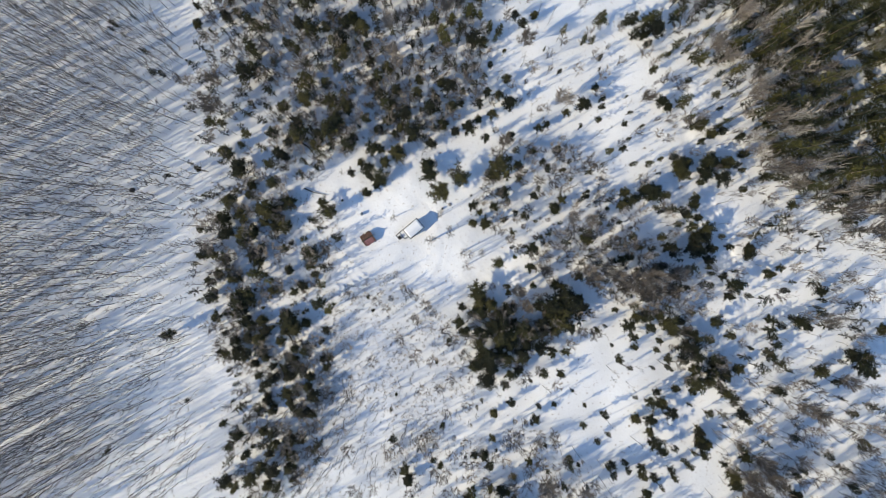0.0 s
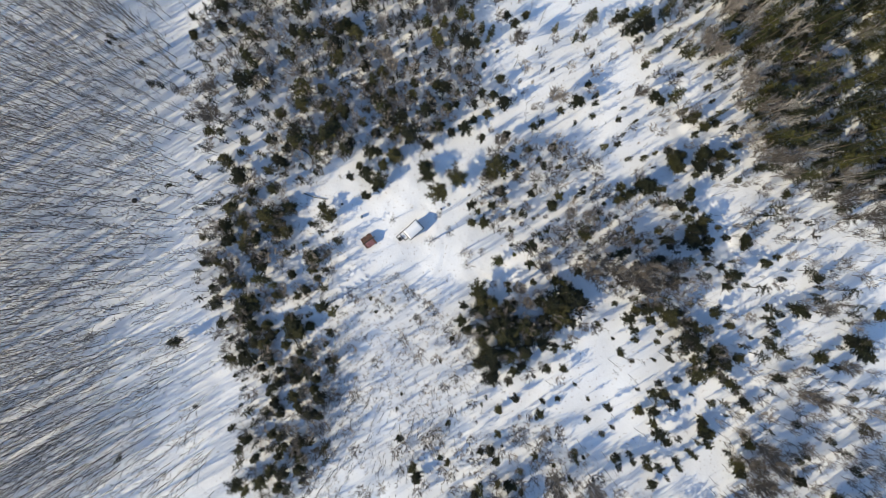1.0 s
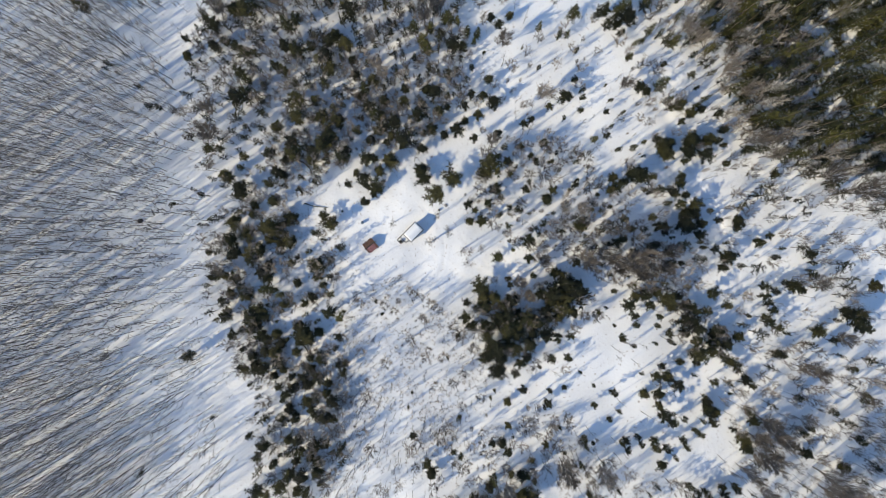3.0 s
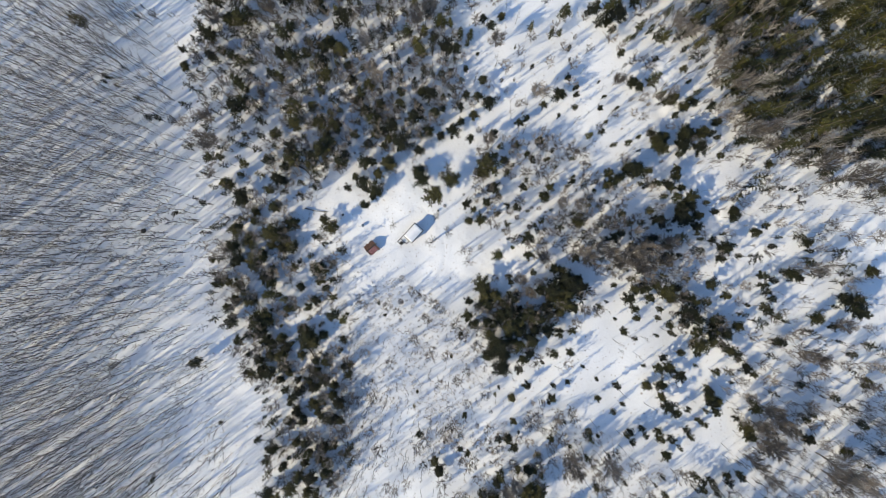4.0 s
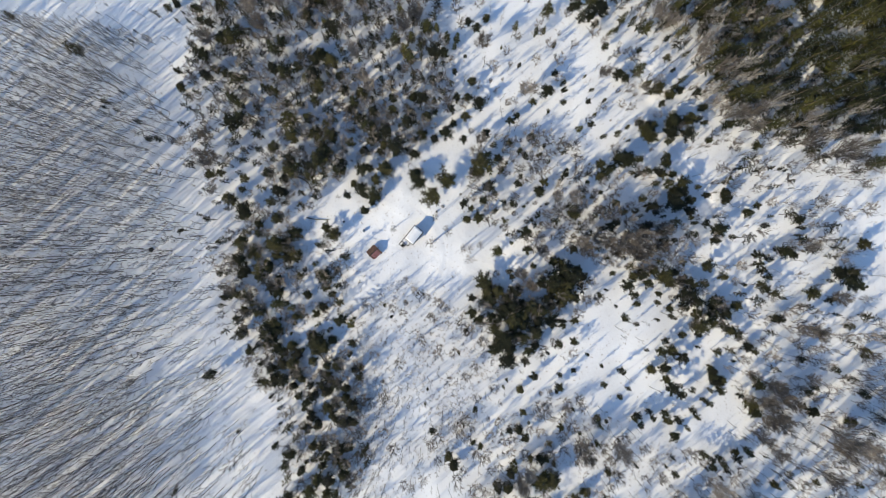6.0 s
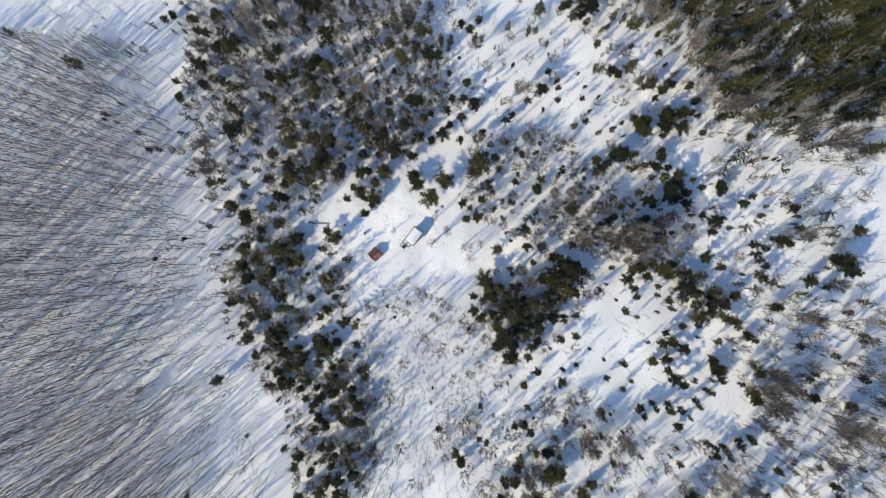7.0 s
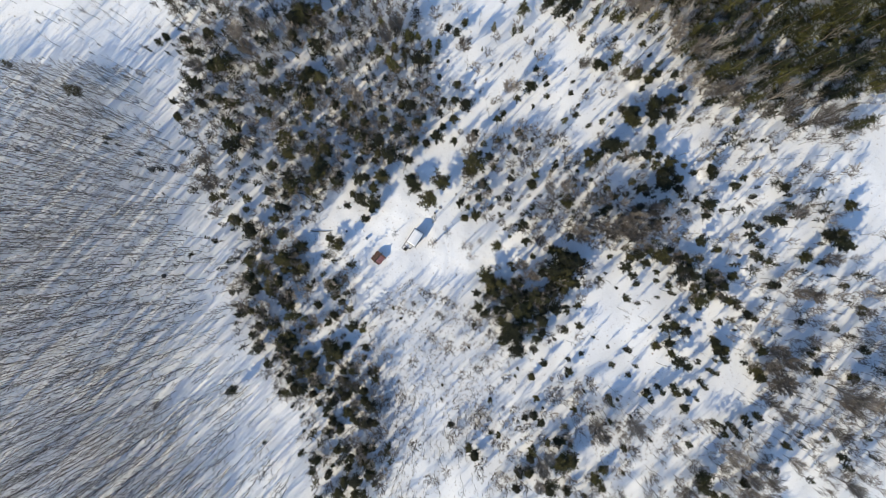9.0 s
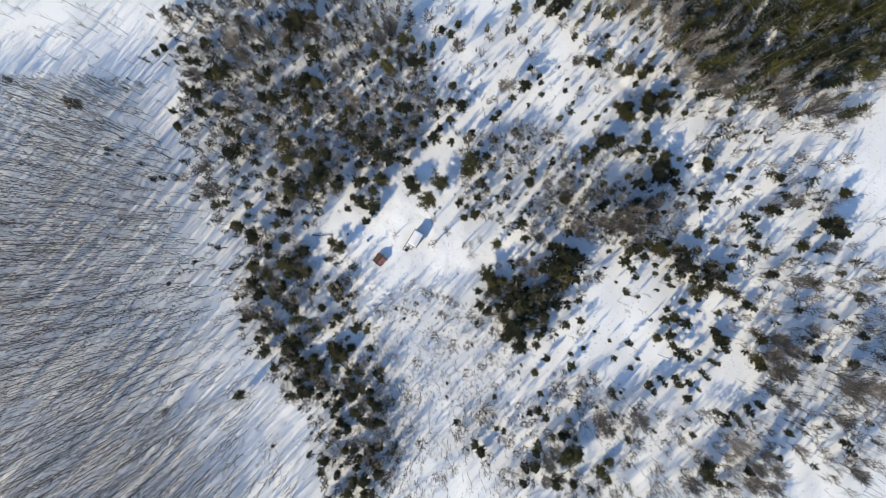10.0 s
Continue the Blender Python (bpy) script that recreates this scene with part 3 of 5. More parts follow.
spruces += [
    (39.8, -19.0, 2.2, 6.6), (19.4, -18.9, 2.4, 8.4), (14.7, -18.8, 2.9, 8.8), (23.4, -17.9, 2.9, 8.9), (21.5, -17.8, 2.4, 7.9), (11.2, -17.6, 3.1, 9.8),
    (32.3, -17.4, 1.7, 6.9), (17.0, -17.0, 3.4, 9.7), (26.9, -16.9, 2.6, 8.0), (39.1, -16.6, 2.4, 7.7), (34.0, -16.6, 1.1, 5.6), (10.7, -16.3, 2.6, 8.0),
    (21.2, -16.0, 2.6, 7.8), (15.4, -16.1, 2.6, 7.0), (13.0, -15.9, 3.1, 9.5), (24.9, -15.3, 3.8, 9.7), (11.7, -14.3, 2.9, 7.3), (22.2, -14.3, 3.4, 8.2),
    (36.0, -13.3, 1.7, 6.9), (26.7, -12.6, 4.1, 9.5), (29.6, -12.7, 1.7, 6.2), (23.2, -12.4, 3.4, 9.6), (10.1, -12.4, 3.4, 10.1), (28.8, -10.9, 2.4, 7.1),
]
spruces += [
    (25.5, -10.7, 4.1, 9.9), (13.9, -9.8, 1.7, 6.2), (25.5, -8.7, 1.7, 5.5), (13.7, -8.3, 1.9, 7.5), (28.4, -6.3, 1.9, 5.7), (18.1, -4.5, 2.2, 7.9),
    (37.6, -2.8, 2.2, 6.3), (39.3, -2.2, 2.4, 6.6), (18.7, -0.5, 2.6, 8.4), (39.5, 2.0, 1.9, 7.1), (39.1, 3.6, 1.2, 4.9), (36.6, 4.8, 1.4, 5.8),
    (34.5, 7.9, 1.4, 5.7), (23.5, 8.0, 2.4, 7.8), (10.9, 8.3, 2.2, 6.3), (37.5, 8.6, 3.1, 9.3), (24.9, 9.7, 2.2, 8.0), (40.3, 10.0, 2.2, 7.4),
    (19.6, 10.0, 1.4, 6.4), (18.9, 10.6, 1.7, 7.0), (30.1, 10.6, 1.7, 6.0), (38.2, 11.0, 2.9, 9.0), (12.5, 11.0, 2.6, 8.4), (20.1, 11.8, 1.9, 6.7),
]
spruces += [
    (16.1, 14.2, 1.7, 5.5), (11.1, 14.8, 2.6, 7.9), (21.8, 15.7, 1.9, 7.3), (25.5, 15.9, 1.4, 5.4), (11.9, 16.5, 4.1, 10.5), (15.9, 16.7, 2.9, 9.1),
    (20.9, 17.5, 1.9, 6.7), (19.0, 19.9, 2.2, 6.0), (37.6, 20.2, 1.6, 6.3), (24.1, 20.4, 2.4, 6.8), (38.7, 22.2, 1.4, 6.3), (14.2, 23.2, 2.4, 7.7),
    (20.2, 24.8, 1.9, 6.1), (28.9, 24.9, 1.4, 6.4), (38.1, 25.5, 1.7, 6.4), (21.9, 25.7, 1.7, 5.9), (32.7, 26.3, 2.2, 7.7), (10.2, 27.2, 2.2, 7.8),
    (39.0, 27.9, 1.4, 6.4), (25.9, 27.9, 1.7, 6.9), (33.1, 28.9, 2.2, 7.3), (29.9, 29.7, 2.9, 8.6), (14.2, 30.2, 3.1, 8.7), (33.4, 30.7, 2.2, 7.0),
]
spruces += [
    (38.5, 31.3, 1.0, 5.8), (11.9, 31.7, 2.4, 7.0), (32.0, 33.1, 1.7, 5.4), (13.6, 34.7, 2.4, 7.8), (24.3, 36.3, 1.2, 5.4), (32.9, 36.8, 1.0, 5.1),
    (10.0, 37.6, 1.7, 6.4), (32.7, 39.0, 1.4, 5.3), (13.0, 40.5, 1.2, 4.9), (16.7, 46.2, 2.2, 6.1), (38.0, 46.4, 1.9, 7.0), (39.7, 46.9, 3.1, 9.5),
    (14.9, 47.5, 1.9, 6.9), (19.4, 48.1, 2.6, 6.8), (65.8, -75.9, 1.6, 6.9), (45.9, -73.9, 1.9, 7.1), (44.1, -73.5, 2.4, 7.3), (51.6, -72.9, 3.0, 7.1),
    (41.7, -70.0, 4.0, 10.9), (58.4, -71.2, 1.9, 6.7), (41.8, -68.1, 3.5, 9.4), (72.1, -68.0, 1.6, 5.2), (62.9, -66.9, 2.3, 7.6), (66.5, -66.0, 1.2, 4.6),
]
spruces += [
    (63.1, -63.6, 0.9, 4.9), (51.3, -62.8, 1.3, 5.0), (44.9, -62.2, 0.7, 4.4), (52.6, -61.3, 1.7, 6.9), (41.3, -60.2, 1.7, 6.6), (61.8, -60.2, 1.2, 5.9),
    (49.8, -59.9, 1.9, 6.1), (52.2, -59.9, 1.7, 6.0), (48.3, -60.0, 1.2, 5.5), (56.1, -58.5, 2.4, 6.3), (51.6, -58.4, 1.7, 6.0), (49.7, -58.0, 1.7, 7.1),
    (58.0, -57.7, 1.9, 7.0), (48.1, -56.7, 1.9, 7.2), (41.2, -56.1, 1.2, 5.1), (61.3, -50.2, 2.6, 8.1), (48.8, -48.5, 1.6, 6.5), (60.7, -47.6, 3.1, 9.0),
    (48.0, -46.9, 2.2, 6.9), (52.1, -46.4, 1.6, 5.4), (59.1, -45.8, 1.6, 5.2), (50.7, -45.0, 1.8, 7.1), (63.3, -44.3, 2.4, 8.3), (55.1, -43.8, 2.2, 6.5),
]
spruces += [
    (45.8, -43.0, 1.7, 6.7), (56.0, -42.4, 2.4, 7.1), (48.4, -42.6, 1.3, 5.7), (62.4, -42.1, 2.2, 7.7), (54.1, -40.4, 2.9, 7.7), (58.4, -40.6, 0.6, 4.6),
    (59.2, -38.0, 1.3, 5.1), (53.6, -37.9, 1.4, 5.7), (64.3, -36.5, 1.9, 5.6), (63.1, -35.3, 2.4, 6.8), (48.1, -34.9, 2.4, 6.9), (55.5, -34.8, 1.8, 7.1),
    (46.1, -33.4, 3.1, 7.5), (51.6, -33.1, 1.1, 5.6), (61.2, -32.9, 1.7, 5.4), (59.3, -30.7, 2.4, 8.4), (52.4, -30.5, 1.7, 5.6), (70.9, -30.2, 2.2, 6.1),
    (48.4, -29.8, 1.4, 5.2), (69.1, -29.6, 1.7, 7.0), (58.1, -28.9, 2.6, 8.0), (52.3, -27.9, 3.4, 10.0), (59.2, -26.7, 3.8, 9.6), (56.7, -26.6, 2.6, 6.8),
]
spruces += [
    (52.5, -25.9, 2.6, 7.3), (61.6, -25.8, 2.4, 7.2), (71.6, -25.6, 1.4, 6.5), (47.8, -25.8, 1.4, 5.1), (44.0, -25.3, 1.6, 5.6), (70.1, -24.4, 1.9, 7.2),
    (58.2, -24.2, 2.9, 7.2), (56.4, -23.5, 2.2, 8.0), (50.3, -23.7, 2.2, 6.6), (46.9, -23.5, 1.9, 6.6), (68.4, -23.2, 2.2, 7.3), (52.8, -22.9, 2.6, 8.6),
    (68.0, -22.0, 2.2, 6.1), (44.6, -21.6, 1.6, 6.6), (51.1, -21.2, 3.4, 8.1), (69.6, -20.6, 1.9, 6.9), (45.4, -19.8, 1.9, 5.6), (55.3, -19.3, 2.2, 7.5),
    (53.3, -19.4, 2.2, 6.3), (69.2, -19.2, 1.9, 5.9), (60.4, -18.5, 2.2, 6.0), (48.4, -18.1, 2.6, 7.2), (50.9, -18.1, 2.9, 7.7), (68.0, -17.5, 2.2, 8.0),
]
spruces += [
    (43.7, -16.9, 2.6, 7.9), (70.8, -16.8, 1.9, 6.2), (46.6, -16.4, 3.4, 10.2), (57.1, -16.1, 2.6, 6.9), (50.0, -15.9, 2.9, 7.4), (68.4, -15.4, 2.4, 8.3),
    (40.6, -14.8, 2.6, 8.7), (42.6, -14.7, 3.8, 10.1), (51.9, -13.8, 1.9, 7.4), (60.2, -10.4, 3.1, 7.3), (63.7, -10.4, 1.7, 6.9), (71.2, -9.2, 1.9, 6.9),
    (51.0, -8.6, 1.7, 6.5), (60.5, -8.2, 3.1, 9.3), (58.7, -6.3, 1.9, 5.7), (68.8, -5.7, 2.6, 7.0), (41.5, -5.7, 2.9, 7.2), (61.1, -5.2, 1.2, 5.3),
    (70.8, -4.6, 1.7, 6.3), (55.7, -4.6, 1.7, 6.3), (44.9, -4.5, 2.6, 7.3), (46.3, -4.0, 2.4, 7.8), (49.3, -3.0, 1.4, 6.3), (55.7, -2.8, 2.4, 7.9),
]
spruces += [
    (64.0, -2.4, 1.9, 5.6), (48.3, -1.7, 1.7, 5.5), (64.4, -1.6, 2.2, 6.4), (53.9, -0.7, 2.6, 7.0), (56.4, -0.5, 2.9, 8.3), (59.9, -0.1, 2.2, 6.4),
    (46.7, 0.1, 2.2, 7.2), (52.3, 1.3, 2.9, 7.7), (55.0, 1.8, 3.1, 8.1), (45.6, 1.8, 1.9, 6.9), (55.0, 3.6, 2.6, 8.6), (67.3, 4.4, 1.2, 4.9),
    (51.0, 6.5, 2.4, 7.0), (45.2, 7.1, 1.4, 6.5), (53.1, 10.0, 2.4, 6.7), (46.8, 10.4, 1.9, 5.6), (44.3, 11.4, 3.8, 8.7), (42.1, 11.5, 3.4, 9.8),
    (58.3, 14.2, 2.9, 8.7), (50.6, 14.3, 2.2, 7.9), (54.8, 15.4, 3.4, 8.9), (62.9, 15.9, 1.7, 5.3), (49.2, 16.6, 2.2, 6.6), (61.1, 16.8, 2.2, 7.4),
]
spruces += [
    (51.2, 17.4, 2.6, 7.4), (56.0, 17.9, 3.6, 8.3), (49.2, 17.9, 3.1, 8.1), (63.1, 19.1, 2.9, 8.0), (54.0, 21.6, 1.7, 5.9), (61.8, 22.7, 2.2, 6.9),
    (56.4, 23.2, 2.9, 7.2), (58.7, 24.0, 2.2, 6.0), (41.5, 24.9, 1.4, 6.2), (53.6, 25.3, 3.1, 9.0), (57.6, 28.5, 1.4, 5.6), (47.5, 29.4, 2.6, 6.8),
    (46.2, 30.5, 2.6, 7.2), (56.8, 31.5, 1.7, 6.3), (51.0, 34.3, 1.7, 6.9), (43.8, 36.6, 2.2, 7.0), (52.1, 38.2, 1.4, 6.5), (42.8, 41.9, 1.7, 6.2),
    (42.1, 44.1, 2.4, 6.6), (44.7, 44.8, 3.8, 9.9), (74.7, -75.2, 2.2, 7.2), (80.8, -74.6, 1.5, 6.0), (74.7, -73.0, 2.7, 8.3), (81.2, -70.3, 1.6, 5.2),
]
spruces += [
    (72.1, -50.6, 1.9, 6.4), (85.6, -50.4, 2.2, 7.6), (74.6, -48.2, 1.8, 5.7), (76.0, -47.4, 1.7, 5.3), (81.0, -43.9, 1.9, 5.9), (87.9, -42.2, 1.8, 5.9),
    (88.2, -40.9, 2.2, 6.9), (73.7, -40.0, 2.2, 6.6), (85.2, -38.5, 1.3, 5.8), (85.6, -35.0, 2.0, 6.0), (83.1, -31.6, 1.3, 5.3), (82.0, -28.5, 1.9, 6.8),
    (90.0, -26.9, 2.6, 7.7), (79.0, -26.3, 2.9, 9.2), (87.5, -25.6, 3.6, 10.5), (83.0, -23.9, 1.4, 5.3), (85.9, -23.3, 2.9, 7.7), (85.0, -22.0, 2.2, 7.1),
    (76.9, -16.9, 2.4, 7.4), (74.7, -16.0, 3.1, 8.1), (72.9, -15.0, 1.9, 7.2), (79.0, -13.9, 2.2, 6.4), (78.1, -12.8, 1.4, 5.6), (79.4, -11.2, 2.2, 6.2),
]
spruces += [
    (79.4, -9.4, 2.4, 8.1), (72.8, -7.5, 1.4, 5.9), (78.9, -0.5, 1.2, 6.2), (78.5, 1.9, 1.0, 4.5), (77.3, 2.4, 1.4, 6.1), (75.0, 3.0, 1.4, 5.9),
    (73.1, 8.3, 2.2, 6.1), (47.0, -25.1, 1.6, 6.6), (45.0, -14.6, 2.9, 9.0), (52.4, -18.4, 2.5, 6.6), (48.9, -29.7, 1.6, 6.8), (52.8, -21.5, 2.5, 8.2),
    (53.9, -28.0, 2.1, 7.0), (56.0, -28.3, 2.9, 8.2), (58.2, -30.0, 2.1, 6.3), (57.1, -24.8, 2.3, 6.2), (44.7, -30.4, 1.8, 6.4), (45.6, -32.3, 2.1, 7.5),
    (40.3, -31.8, 1.4, 5.2), (64.7, -21.3, 1.4, 5.6), (87.9, -22.8, 3.2, 8.1), (92.6, -17.4, 2.5, 7.9), (69.3, -30.5, 1.4, 6.4), (60.2, -31.4, 2.5, 8.4),
]
spruces += [
    (35.6, -45.9, 2.1, 6.3), (40.9, -36.5, 2.8, 7.7), (43.7, -36.7, 2.5, 6.4), (43.8, -39.0, 2.8, 8.0), (43.9, -41.1, 3.0, 9.1), (46.5, -42.8, 2.1, 7.5),
    (49.0, -42.2, 1.6, 5.3), (54.4, -39.3, 2.8, 7.7), (55.6, -41.5, 2.5, 6.6), (54.1, -41.8, 2.5, 7.3), (52.5, -43.1, 1.8, 7.2), (41.8, -46.5, 2.1, 6.3),
    (42.2, -48.4, 2.8, 8.7), (44.3, -48.3, 2.1, 7.7), (46.0, -50.6, 1.8, 7.0), (43.3, -52.1, 2.3, 6.5), (26.5, -56.8, 1.8, 7.2), (43.0, -32.4, 2.3, 8.0),
    (55.5, -59.2, 2.1, 7.8), (58.8, -59.0, 1.8, 5.5), (74.7, -52.8, 2.3, 6.1), (82.5, -56.4, 2.5, 7.0), (86.3, -59.8, 1.4, 5.7), (89.1, -57.1, 1.6, 5.9),
]
spruces += [
    (86.8, -68.7, 1.8, 5.6), (66.5, -64.7, 1.6, 6.3), (18.8, -36.9, 1.6, 6.3), (22.0, -47.0, 1.4, 5.9), (8.8, -43.8, 2.8, 7.9), (15.0, -52.7, 1.6, 6.1),
    (5.4, -53.1, 2.9, 8.5), (1.7, -55.6, 2.3, 6.2), (23.8, -8.4, 2.8, 7.9), (14.3, -13.4, 3.4, 8.2), (20.1, -12.5, 2.8, 7.1), (25.3, -13.3, 3.4, 9.9),
    (8.0, -18.1, 2.5, 7.3), (1.5, -19.7, 1.6, 5.7), (22.9, -21.9, 1.6, 5.8), (8.1, -24.2, 3.4, 9.4), (12.1, -23.1, 3.0, 7.5), (-1.1, -24.0, 1.1, 5.5),
    (10.3, 15.4, 2.3, 6.2), (12.8, 11.8, 1.8, 7.3), (32.0, 16.8, 1.1, 4.8), (21.7, 16.6, 2.1, 7.3), (24.8, 15.8, 1.4, 5.7), (30.4, 11.5, 1.6, 5.9),
]
spruces += [
    (30.1, 1.5, 2.8, 7.4), (45.6, 18.1, 1.4, 5.4), (45.1, 15.2, 1.0, 5.5), (48.3, 18.6, 1.8, 6.4), (50.0, 15.6, 2.8, 8.0), (53.9, 13.3, 1.8, 5.9),
    (59.5, 17.2, 2.8, 8.2), (63.0, 11.9, 1.8, 5.8), (38.6, 9.4, 2.5, 7.5), (44.6, 7.9, 2.1, 7.1), (50.1, 7.0, 2.1, 6.9), (52.8, 8.4, 2.3, 7.3),
    (53.6, 5.8, 2.3, 7.3), (53.5, 2.0, 3.2, 7.8), (52.2, -0.3, 2.8, 9.0), (64.4, -0.4, 2.3, 7.5), (48.2, -0.6, 2.1, 7.2), (40.7, -0.3, 2.1, 7.7),
    (58.3, 2.0, 1.6, 5.9), (-50.5, 3.6, 1.8, 4.7), (-50.1, -1.7, 2.1, 4.9), (-46.1, 2.5, 2.5, 5.5), (-41.7, -12.7, 3.2, 6.3), (-43.1, -21.8, 2.5, 5.5),
]
spruces += [
    (-46.0, -22.0, 1.4, 5.2),
]
firs = []
firs += [
    (-23.3, -13.2, 2.6, 9.2), (-25.1, -11.9, 3.6, 10.4), (-35.7, -7.0, 1.9, 7.7), (-37.0, -6.1, 2.2, 9.0), (-26.4, -5.8, 2.6, 8.8), (-38.5, -5.5, 2.6, 10.3),
    (-38.6, 36.8, 2.4, 9.7), (-21.8, 37.3, 2.6, 8.8), (-38.2, 39.3, 2.6, 10.2), (-39.5, 41.3, 3.1, 9.2), (-22.8, 42.7, 2.9, 8.6), (-28.2, 49.7, 3.0, 11.5),
    (-26.5, 51.3, 4.0, 10.2), (-25.9, 57.0, 2.4, 7.6), (-23.8, 56.8, 2.2, 9.5), (-27.6, 57.5, 3.0, 8.5), (6.3, -51.3, 3.2, 10.8), (7.3, -33.9, 1.4, 7.2),
    (8.4, -32.3, 1.3, 6.3), (6.7, -25.1, 2.2, 7.9), (-11.9, 29.1, 3.1, 11.6), (-13.4, 35.6, 3.6, 10.7), (-1.9, 41.0, 2.6, 8.6), (1.0, 42.2, 2.9, 9.6),
]
firs += [
    (-17.8, 42.7, 2.2, 9.1), (0.0, 44.4, 3.6, 10.4), (2.0, 47.1, 3.1, 8.9), (-1.3, 46.9, 2.6, 10.1), (8.0, 48.0, 2.6, 8.2), (6.0, 48.1, 3.4, 9.3),
    (0.8, 53.6, 3.8, 9.8), (-16.3, 53.7, 3.0, 11.5), (26.8, -46.1, 1.4, 7.0), (20.7, -11.7, 2.9, 10.5), (19.0, -8.4, 2.9, 10.0), (18.6, -4.5, 1.9, 9.1),
    (12.0, -3.5, 2.6, 8.8), (15.3, -2.4, 1.8, 7.5), (39.8, 17.2, 2.0, 8.6), (35.1, 19.9, 2.3, 7.4), (21.4, 41.2, 1.1, 6.3), (31.2, 42.6, 1.9, 8.6),
    (29.4, 42.8, 2.2, 8.7), (11.2, 43.2, 2.2, 8.5), (39.9, 43.8, 2.4, 10.1), (11.7, 44.5, 2.9, 9.6), (25.3, 44.8, 2.4, 9.5), (9.9, 45.4, 3.6, 10.7),
]
firs += [
    (32.8, 47.2, 2.9, 8.6), (66.5, -67.9, 1.7, 7.4), (56.4, -5.7, 2.4, 8.1), (51.9, 4.1, 3.4, 9.2), (49.2, 4.7, 2.9, 9.2), (48.3, 7.5, 2.6, 8.2),
    (46.3, 7.5, 2.2, 8.4), (67.7, 14.3, 2.6, 9.9), (43.0, 17.2, 2.2, 9.2), (66.6, 22.3, 2.4, 13.6), (52.2, 24.9, 2.4, 8.4), (57.5, 25.0, 2.6, 9.7),
    (65.6, 24.5, 2.6, 14.0), (54.6, 25.2, 2.2, 8.3), (59.6, 26.1, 2.6, 10.4), (51.7, 26.7, 2.6, 8.2), (65.0, 27.2, 2.6, 14.1), (64.1, 27.7, 2.2, 13.2),
    (49.7, 29.6, 2.9, 11.2), (68.5, 30.7, 2.2, 13.0), (61.3, 31.5, 1.8, 8.3), (57.6, 35.6, 1.9, 7.8), (60.7, 36.1, 3.1, 10.8), (62.1, 36.5, 2.9, 14.5),
]
firs += [
    (53.4, 38.5, 2.4, 9.1), (45.5, 39.5, 1.9, 8.3), (52.0, 39.4, 2.9, 11.1), (47.0, 39.9, 2.6, 8.7), (60.7, 39.9, 2.6, 8.8), (66.2, 40.6, 2.6, 10.8),
    (50.7, 40.8, 2.4, 9.9), (48.7, 41.7, 3.1, 10.6), (69.2, 41.2, 2.4, 12.8), (60.1, 41.6, 3.6, 13.2), (62.8, 42.3, 2.4, 11.1), (68.5, 43.3, 2.9, 13.0),
    (55.2, 44.4, 3.1, 11.3), (60.8, 44.9, 2.9, 12.5), (42.8, 47.1, 2.9, 9.6), (44.2, 47.3, 3.4, 10.5), (48.1, 47.3, 2.9, 10.8), (55.9, 48.2, 2.2, 7.6),
    (97.9, -0.4, 3.8, 12.7), (98.5, 4.2, 3.0, 8.5), (84.5, 5.5, 2.6, 9.8), (96.9, 8.0, 3.2, 14.6), (95.0, 8.2, 3.2, 13.5), (81.4, 9.2, 2.4, 9.5),
]
firs += [
    (78.0, 10.0, 2.2, 11.1), (89.0, 11.8, 3.2, 12.1), (86.6, 11.8, 2.9, 12.5), (78.3, 12.2, 2.6, 11.7), (74.3, 12.7, 3.4, 14.8), (92.5, 12.9, 3.2, 13.8),
    (96.4, 13.2, 4.6, 16.7), (70.6, 13.9, 2.6, 10.6), (94.6, 14.8, 3.2, 14.7), (83.3, 14.9, 3.1, 14.6), (80.0, 14.9, 2.9, 14.9), (93.5, 17.3, 4.0, 16.9),
    (85.3, 17.6, 3.4, 14.9), (83.0, 17.9, 3.1, 12.8), (77.7, 19.0, 2.6, 12.6), (90.3, 19.1, 3.2, 14.6), (79.7, 19.9, 2.9, 14.2), (74.1, 21.9, 2.9, 14.6),
    (82.6, 22.0, 2.9, 14.0), (79.1, 22.1, 3.1, 14.1), (92.9, 23.9, 4.3, 14.3), (89.6, 24.0, 3.2, 14.1), (83.9, 24.2, 3.6, 12.9), (75.3, 24.0, 3.4, 14.5),
]
firs += [
    (79.3, 25.7, 2.6, 11.3), (74.9, 25.7, 3.4, 11.9), (85.2, 26.9, 3.1, 15.2), (81.8, 27.2, 2.4, 13.5), (79.4, 28.6, 3.4, 13.1), (70.3, 29.2, 2.9, 11.3),
    (75.0, 29.0, 3.6, 15.6), (72.0, 29.6, 3.4, 15.0), (84.3, 30.5, 3.8, 13.1), (78.0, 31.5, 2.9, 14.3), (73.3, 33.6, 3.1, 14.8), (70.6, 33.8, 2.9, 13.3),
    (81.1, 34.9, 3.4, 13.0), (84.1, 35.9, 4.1, 13.1), (72.5, 37.0, 2.9, 11.4), (77.0, 37.6, 2.9, 12.8), (72.9, 39.4, 2.6, 13.4), (79.1, 39.5, 3.6, 14.8),
    (77.8, 40.4, 2.4, 11.2), (81.0, 41.3, 3.1, 14.6), (83.1, 45.1, 3.4, 12.1), (82.9, 44.9, 4.6, 16.5), (76.0, 46.0, 3.6, 12.9), (80.1, 46.4, 3.1, 11.4),
]
